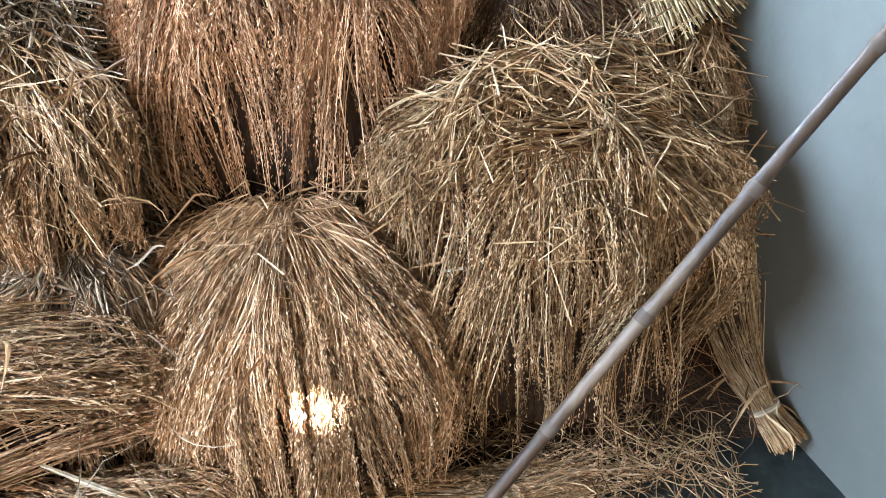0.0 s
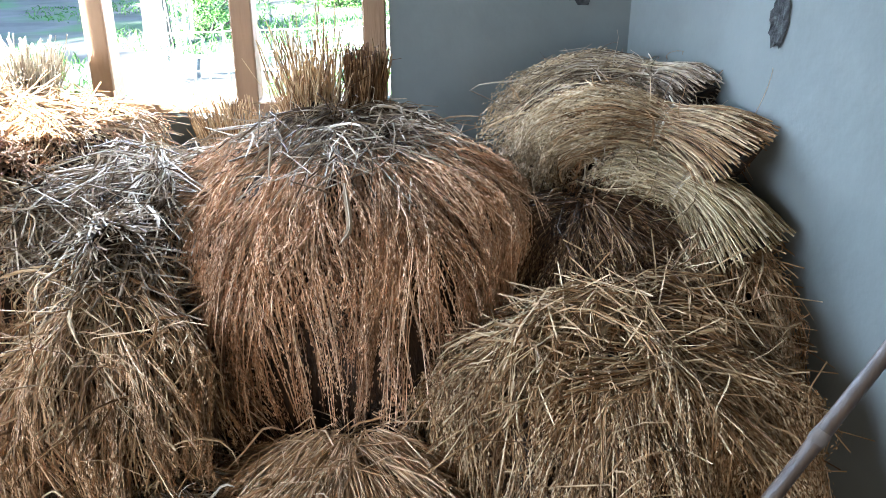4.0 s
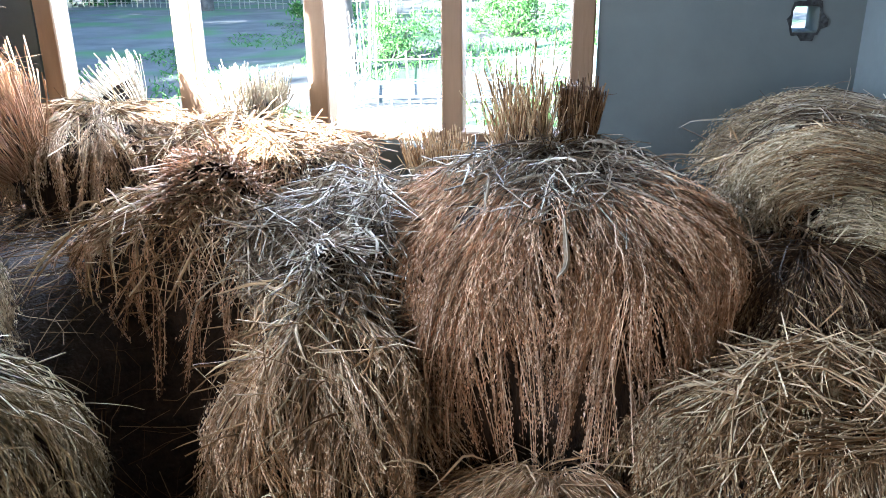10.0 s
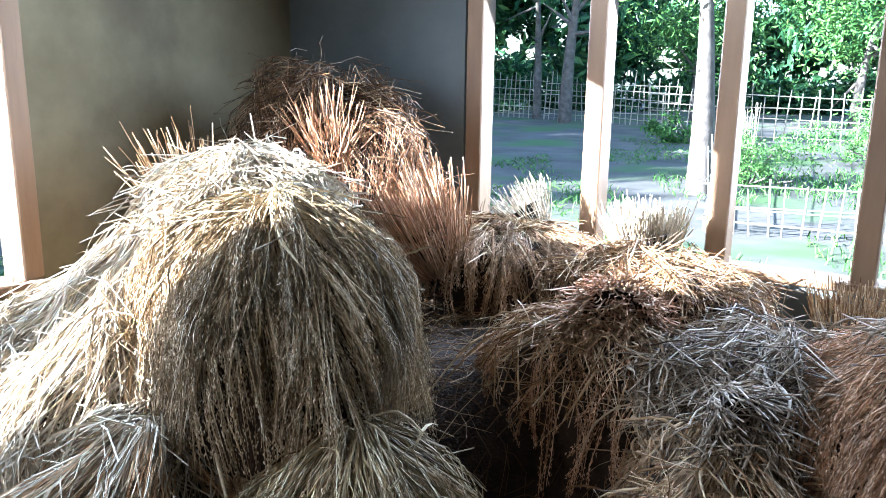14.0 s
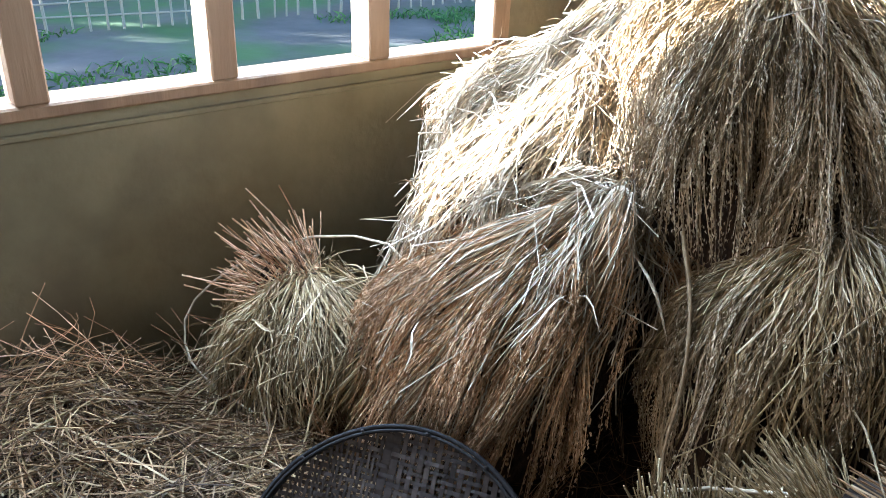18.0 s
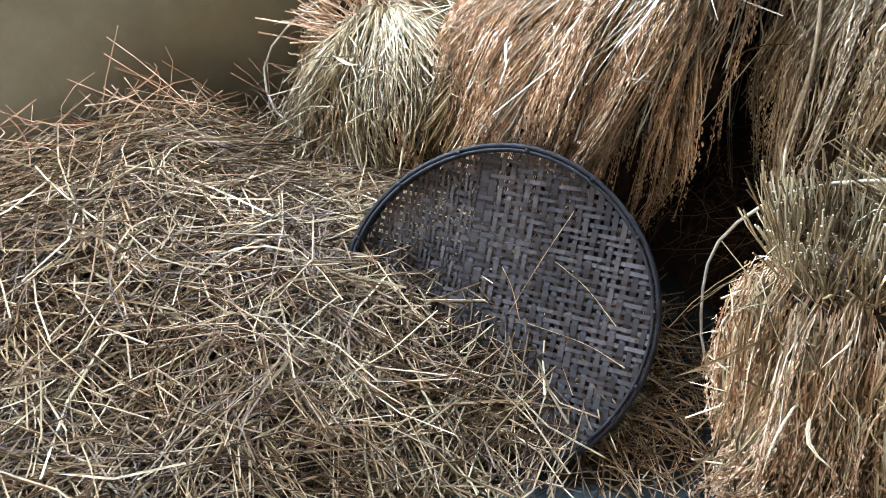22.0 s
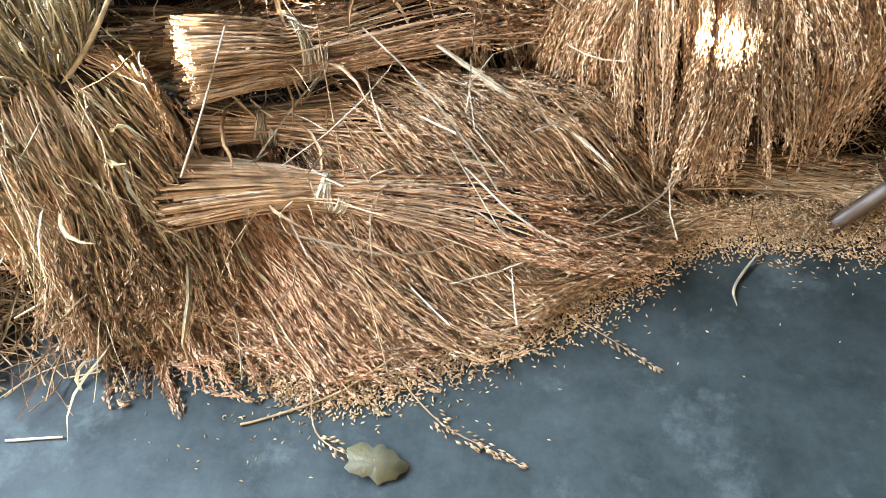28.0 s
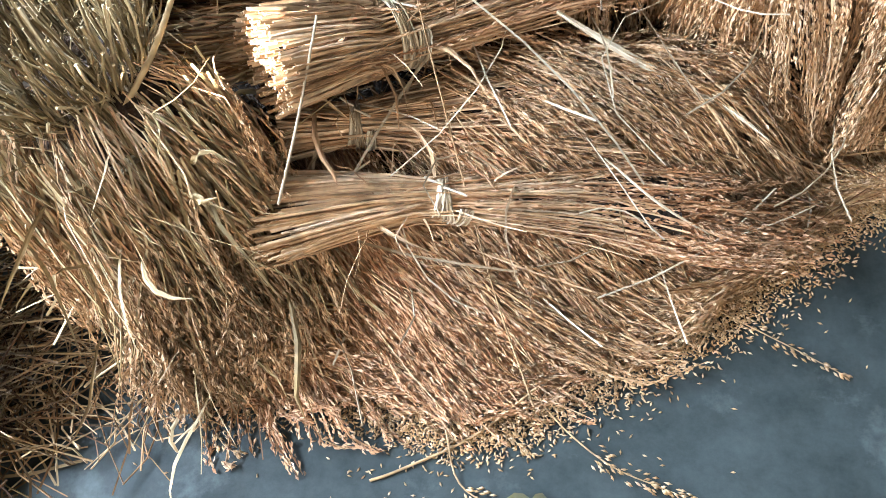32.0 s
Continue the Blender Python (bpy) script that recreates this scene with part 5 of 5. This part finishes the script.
def tree(label, base, height, girth, crown, leaves, mat, leaf=0.16, limbs=6):
    root = tagged(empty("tree", base), label, "tree", "trees round the yard")
    x, y, z = base
    u = np.linspace(0, 1, 9)
    bend = rng.normal(size=2) * 0.06 * height
    T = np.stack([x + bend[0] * u ** 2, y + bend[1] * u ** 2, z - 0.05 + height * u], -1)[None]
    P, R = [tubes(T, (girth * (1 - 0.72 * u))[None], 9)], None
    for _ in range(limbs):
        s = rng.uniform(0.45, 0.9)
        st = np.array([np.interp(s, u, T[0, :, j]) for j in range(3)])
        e = np.array(crown[0]) * 0 + unit(rng.normal(size=3) + np.array([0, 0, 0.7])) * rng.uniform(0.5, 0.95) * np.array(crown[1])
        path = st + e * u[:, None] + np.array([0, 0, -0.1]) * (u ** 2)[:, None]
        P.append(tubes(path[None], (girth * 0.35 * (1 - 0.85 * u))[None], 6))
    v, f = join(P)
    part("trunk", raw_mesh("trunk", v, f, M_BARK), root, "rough grey-brown trunk and limbs")
    v, f = leaf_cloud(leaves, (x + bend[0] + crown[0][0], y + bend[1] + crown[0][1], z + height + crown[0][2]), crown[1], leaf)
    part("crown", raw_mesh("crown", v, f, mat, False), root, "uneven crown of green leaves", "stuff")
    return root


tree("old tree with a thick grey trunk beside the near fence", (-4.0, 13.6, -0.3), 4.2, 0.24, ((0, 0, 0.2), (2.2, 2.0, 1.3)), 3600, L_LIGHT, 0.14, 1)
tree("slender pale-barked tree at the yard's edge", (-13.9, 29.8, -0.3), 6.5, 0.30, ((0, 0, 0.3), (2.6, 2.4, 2.2)), 3000, L_DARK, 0.26)
tree("thin straight tree behind the back fence", (-16.0, 31.5, -0.3), 7.0, 0.20, ((0, 0, 0.2), (2.4, 2.2, 2.2)), 2600, L_DARK, 0.26)
tree("leafy tree behind the back fence", (-10.5, 36.0, -0.3), 4.0, 0.26, ((0, 0, 0.4), (3.4, 2.8, 2.6)), 4200, L_LIGHT, 0.28)
tree("broad leafy tree in the far plot", (-4.2, 37.0, -0.3), 4.2, 0.26, ((0, 0, 0.3), (4.2, 3.0, 2.8)), 4600, L_LIGHT, 0.3)
tree("pale trunk among shrubs by the near fence", (0.6, 17.5, -0.3), 4.4, 0.16, ((0, 0, 0.3), (2.4, 2.0, 1.8)), 2600, L_LIGHT, 0.18)
tree("shady tree beyond the grey fence", (-15.5, 8.0, -0.3), 3.6, 0.2, ((0, 0, 0.3), (2.6, 3.0, 2.0)), 3400, L_DARK, 0.2)
tree("shady tree beside the house corner", (-16.5, 2.0, -0.3), 3.2, 0.2, ((0, 0, 0.3), (2.6, 3.0, 2.0)), 3200, L_DARK, 0.2)


def shrub(label, centre, size, n, mat, leaf):
    v, f = leaf_cloud(n, centre, size, leaf)
    stems = []
    for _ in range(7):
        e = unit(rng.normal(size=3) * np.array([1, 1, 0.3]) + np.array([0, 0, 1.0])) * size[2] * 1.3
        u = np.linspace(0, 1, 5)[:, None]
        stems.append(tubes((np.array([centre[0], centre[1], -0.32]) + e * u)[None], np.full((1, 5), 0.02), 5))
    root = tagged(empty("shrub", (centre[0], centre[1], -0.3)), label, "shrub", "shrubs in the yard")
    part("foliage", raw_mesh("foliage", v, f, mat, False), root, "", "stuff")
    vs, fs = join(stems)
    part("stem", raw_mesh("stem", vs, fs, M_BARK), root)
    return root


shrub("green shrub behind the near fence", (0.9, 15.6, 0.4), (1.8, 1.2, 0.9), 5200, L_LIGHT, 0.09)
shrub("dry twiggy bush by the near fence", (1.6, 13.9, 0.7), (1.2, 0.8, 1.3), 2600, L_DRY, 0.14)
shrub("low green bush at the fence corner", (-3.6, 15.5, 0.1), (1.0, 1.2, 0.6), 3000, L_LIGHT, 0.08)
shrub("weedy green bush in the middle plot", (-1.6, 20.5, 0.3), (2.4, 1.8, 0.8), 4600, L_LIGHT, 0.11)
shrub("weedy green bush before the far fence", (-7.2, 24.0, 0.0), (1.6, 1.2, 0.5), 1400, L_LIGHT, 0.18)

# far woods that close the view
woods = []
for k in range(46):
    a = k / 45
    x, y = -34 + 58 * a, 46 - 3 * math.sin(a * 9)
    woods.append(leaf_cloud(620, (x, y, 3.0 + 2.2 * rng.random()), (3.2, 2.2, 4.6), 1.05))
    woods.append(leaf_cloud(420, (x + 0.6, y - 2.5, 0.7), (2.4, 1.2, 1.2), 0.55))
# west row, made taller and longer out of view to shade the yard
for k in range(32):
    y = -24 + 62 * k / 31
    woods.append(leaf_cloud(1100, (-24 - 2 * rng.random(), y, 5.2 + 1.5 * rng.random()), (2.6, 2.8, 7.0), 0.9))
    woods.append(leaf_cloud(520, (-20.5, y, 1.3), (1.6, 2.6, 1.9), 0.5))
v, f = join(woods)
tagged(part("far_woods", raw_mesh("far_woods", v, f, L_DARK, False)), "dense dark green woods beyond the yard", "woods", "", "stuff")


def green_patch(x, y):
    return (np.sin(x * 0.9 + 1) * np.sin(y * 0.7) + 0.5 * np.sin(x * 2.3 + y * 1.7)) > -0.1


n = 16000
x, y = np.concatenate([rng.uniform(-9, 5, n), rng.uniform(-10.5, -6.2, n // 2)]), np.concatenate([rng.uniform(5, 24, n), rng.uniform(-2, 10, n // 2)])
ok = green_patch(x, y)
x, y = x[ok], y[ok]
h = np.where(x < -5.9, 0.5, 1.0) * rng.uniform(0.04, 0.16, len(x))
lean = rng.normal(size=(len(x), 2)) * 0.05
P = np.stack([np.stack([x, y, np.full(len(x), -0.32)], -1), np.stack([x + lean[:, 0] * 0.5, y + lean[:, 1] * 0.5, -0.3 + h * 0.6], -1), np.stack([x + lean[:, 0] * 1.5, y + lean[:, 1] * 1.5, -0.3 + h], -1)], 1)
v, f = blades(P, np.array([[0.012, 0.010, 0.002]]) * np.ones((len(x), 1)))
tagged(part("grass", raw_mesh("grass", v, f, L_LIGHT, False)), "short green grass in patches on the yard", "grass", "", "stuff")

# ---- small things on the floor ----
M_LEAF = surface_mat("fallen_leaf", (0.040, 0.034, 0.010), (0.085, 0.068, 0.022), 30, 5, 0.6, 0.3, 120, ((0.11, 0.075, 0.028), 0.7))
bm = bmesh.new()
lc = Vector((-0.498, 0.374, 0.004))
outline = []
for i in range(26):
    t = 6.283 * i / 26
    r = 0.036 * (1 + 0.22 * math.cos(2 * t) + 0.10 * math.sin(5 * t + 1) + 0.10 * math.sin(9 * t))
    outline.append((r * math.cos(t) * 1.12, r * math.sin(t) * 0.98))
mid = bm.verts.new(lc + Vector((0, 0, 0.004)))
ring = [bm.verts.new(lc + Vector((x, y, 0.002 + 0.006 * abs(math.sin(3 * i))))) for i, (x, y) in enumerate(outline)]
for i in range(26):
    bm.faces.new([mid, ring[i], ring[(i + 1) % 26]])
lf = bm_part("fallen_leaf", bm, M_LEAF, None, "", True)
sol = lf.modifiers.new("thick", 'SOLIDIFY')
sol.thickness = 0.001
tagged(lf, "yellow-green fallen leaf lying on the cement floor", "leaf")


def panicle(label, pts, n=76, wide=0.015):
    """One rice ear on the floor: a stem with short side branches of grains."""
    root = tagged(empty("rice_ear", pts[0]), label, "rice ear", "single rice ears on the floor")
    u = np.linspace(0, 1, 14)
    p, t = spine_at(pts, u)
    v, f = tubes(p[None], np.linspace(0.0016, 0.0006, 14)[None], 5)
    part("stem", raw_mesh("stem", v, f, S_STRAW), root)
    q = rng.uniform(0.4, 1.0, n)
    c, d = spine_at(pts, q)
    side = np.stack([-d[:, 1], d[:, 0], np.zeros(n)], -1) * rng.choice([-1, 1], n)[:, None]
    c = c + side * (rng.random((n, 1)) * wide * (1.25 - q)[:, None] * 1.4)
    c[:, 2] = rng.uniform(0.003, 0.008, n)
    D = unit(d + side * 0.35 + rng.normal(size=(n, 3)) * np.array([0.15, 0.15, 0.05]))
    v, f = grains(c, D, rng.uniform(0.0095, 0.012, n), 0.0022)
    part("grain_mass", raw_mesh("grain_mass", v, f, S_GRAIN), root, "plump golden grains", "stuff")
    return root


panicle("golden rice ear lying loose on the cement floor", [(-0.53, 0.55, 0.02), (-0.47, 0.50, 0.006), (-0.402, 0.459, 0.005), (-0.33, 0.44, 0.005), (-0.266, 0.422, 0.005)])
panicle("bent rice ear at the edge of the spilt grain", [(-0.64, 0.47, 0.02), (-0.616, 0.410, 0.006), (-0.58, 0.385, 0.005), (-0.53, 0.377, 0.005), (-0.489, 0.379, 0.005)], 66)
panicle("rice ear pointing out over bare cement", [(-0.34, 0.75, 0.03), (-0.244, 0.715, 0.01), (-0.16, 0.68, 0.005), (-0.081, 0.642, 0.005)], 40)
panicle("thin rice ear beside the straw litter", [(-1.06, 0.53, 0.02), (-1.02, 0.46, 0.005), (-0.97, 0.405, 0.005), (-0.93, 0.388, 0.005)], 30)
panicle("short rice ear among spilt grain", [(-0.62, 0.58, 0.03), (-0.58, 0.52, 0.008), (-0.545, 0.478, 0.005), (-0.51, 0.455, 0.005)], 44)


def single(label, pts, r, mat=S_STRAW, flat=False, name="straw"):
    u = np.linspace(0, 1, 16)
    p, _ = spine_at(pts, u)
    if flat:
        v, f = join([blades(p[None], (r * np.sin(np.linspace(0.5, 3.0, 16)))[None]), tubes(p[None], np.full((1, 16), r * 0.25), 4)])
    else:
        v, f = tubes(p[None], (r * np.linspace(1.0, 0.75, 16))[None], 6)
    return tagged(part(name, raw_mesh(name, v, f, mat)), label, "straw", "single straws")


single("cut piece of straw lying on the floor", [(-1.106, 0.265, 0.004), (-1.06, 0.28, 0.004), (-1.016, 0.294, 0.004)], 0.0028, S_PALE)
single("dark dry leaf curled on bare cement", [(0.064, 0.925, 0.012), (0.04, 0.88, 0.006), (0.026, 0.84, 0.004), (0.034, 0.804, 0.004)], 0.004, S_GREY, True)
single("pointed straw at the edge of the grain", [(-0.736, 0.385, 0.004), (-0.70, 0.405, 0.004), (-0.60, 0.47, 0.012), (-0.52, 0.55, 0.03)], 0.0022)
single("long straw crossing the lying ears", [(-0.52, 0.52, 0.03), (-0.60, 0.66, 0.13), (-0.70, 0.86, 0.33), (-0.74, 0.95, 0.40)], 0.0016)
single("pale straw standing across the tied ears", [(-0.87, 0.64, 0.30), (-0.85, 0.72, 0.37), (-0.83, 0.82, 0.46)], 0.0022, S_PALE)
single("broad pale leaf lying over the golden ears", [(-0.55, 1.00, 0.33), (-0.42, 0.98, 0.26), (-0.30, 0.97, 0.20), (-0.22, 0.94, 0.16)], 0.006, S_PALE, True)
single("broad pale leaf blade across the tied sheaf", [(-0.46, 0.83, 0.22), (-0.38, 0.79, 0.18), (-0.30, 0.78, 0.13)], 0.005, S_PALE, True)
single("long tan straw along the grain", [(-0.34, 0.93, 0.10), (-0.16, 0.98, 0.07), (0.0, 1.04, 0.05), (0.18, 1.06, 0.06)], 0.0022)
single("pale green stalk lying over the tie", [(-1.08, 0.66, 0.39), (-1.02, 0.74, 0.46), (-0.97, 0.82, 0.55), (-0.93, 0.90, 0.62)], 0.0042, S_GREEN)
single("bowed pale cane arching beside the tied sheaf", [(-1.16, 0.88, 0.55), (-1.34, 0.79, 0.45), (-1.425, 0.709, 0.303), (-1.38, 0.65, 0.17), (-1.28, 0.60, 0.10), (-1.17, 0.58, 0.09)], 0.004, S_PALE)
single("loop of pale cane lying over the round bundle", [(-2.12, 0.64, 0.56), (-2.30, 0.62, 0.62), (-2.46, 0.44, 0.60), (-2.545, 0.25, 0.50), (-2.55, 0.13, 0.40), (-2.46, 0.10, 0.31), (-2.34, 0.14, 0.27), (-2.22, 0.20, 0.25)], 0.004, S_PALE)
single("flat pale blade folded over the round bundle", [(-2.14, 0.66, 0.60), (-2.04, 0.58, 0.55), (-1.98, 0.50, 0.44)], 0.009, S_PALE, True)
single("dry stem hanging down between two sheaves", [(-1.62, 1.00, 0.86), (-1.52, 0.95, 0.74), (-1.46, 0.90, 0.60), (-1.44, 0.86, 0.44), (-1.36, 0.80, 0.34)], 0.005, S_OLIVE)
single("fine straw bridging two sheaves", [(0.36, 1.78, 0.90), (0.58, 1.68, 0.82), (0.76, 1.66, 0.92)], 0.002)
single("thin straws leaning on the plain wall", [(0.84, 1.95, 1.10), (0.90, 1.98, 1.24), (0.915, 2.02, 1.36)], 0.0012, S_GREY)
single("broad torn leaf stuck in the central sheaf", [(-0.14, 1.62, 1.10), (-0.13, 1.58, 1.02), (-0.15, 1.57, 0.985)], 0.007, S_GREY, True)
single("pale straw leaf lying on the tousled sheaf", [(0.18, 1.36, 0.46), (0.27, 1.36, 0.475), (0.36, 1.37, 0.48)], 0.006, S_PALE, True)


# straws that lie in the tray
for k in range(5):
    a, r0, ln = rng.uniform(0, 6.283), 0.22 * math.sqrt(rng.random()), rng.uniform(0.05, 0.15)
    cx, cy, turn = r0 * math.cos(a), r0 * math.sin(a), rng.uniform(0, 6.283)
    pts = []
    for q in (-1, 0, 1):
        x, y = cx + q * ln * math.cos(turn), cy + q * ln * math.sin(turn) + 0.01 * (1 - q * q)
        s = min(1.0, 0.29 / max(1e-6, math.hypot(x, y)))
        x, y = x * s, y * s
        pts.append(tuple(TM @ Vector((x, y, -0.045 * (1 - (x * x + y * y) / TR ** 2) + 0.004))))
    single("thin straw lying in the woven tray", pts, 0.0011, S_STRAW)
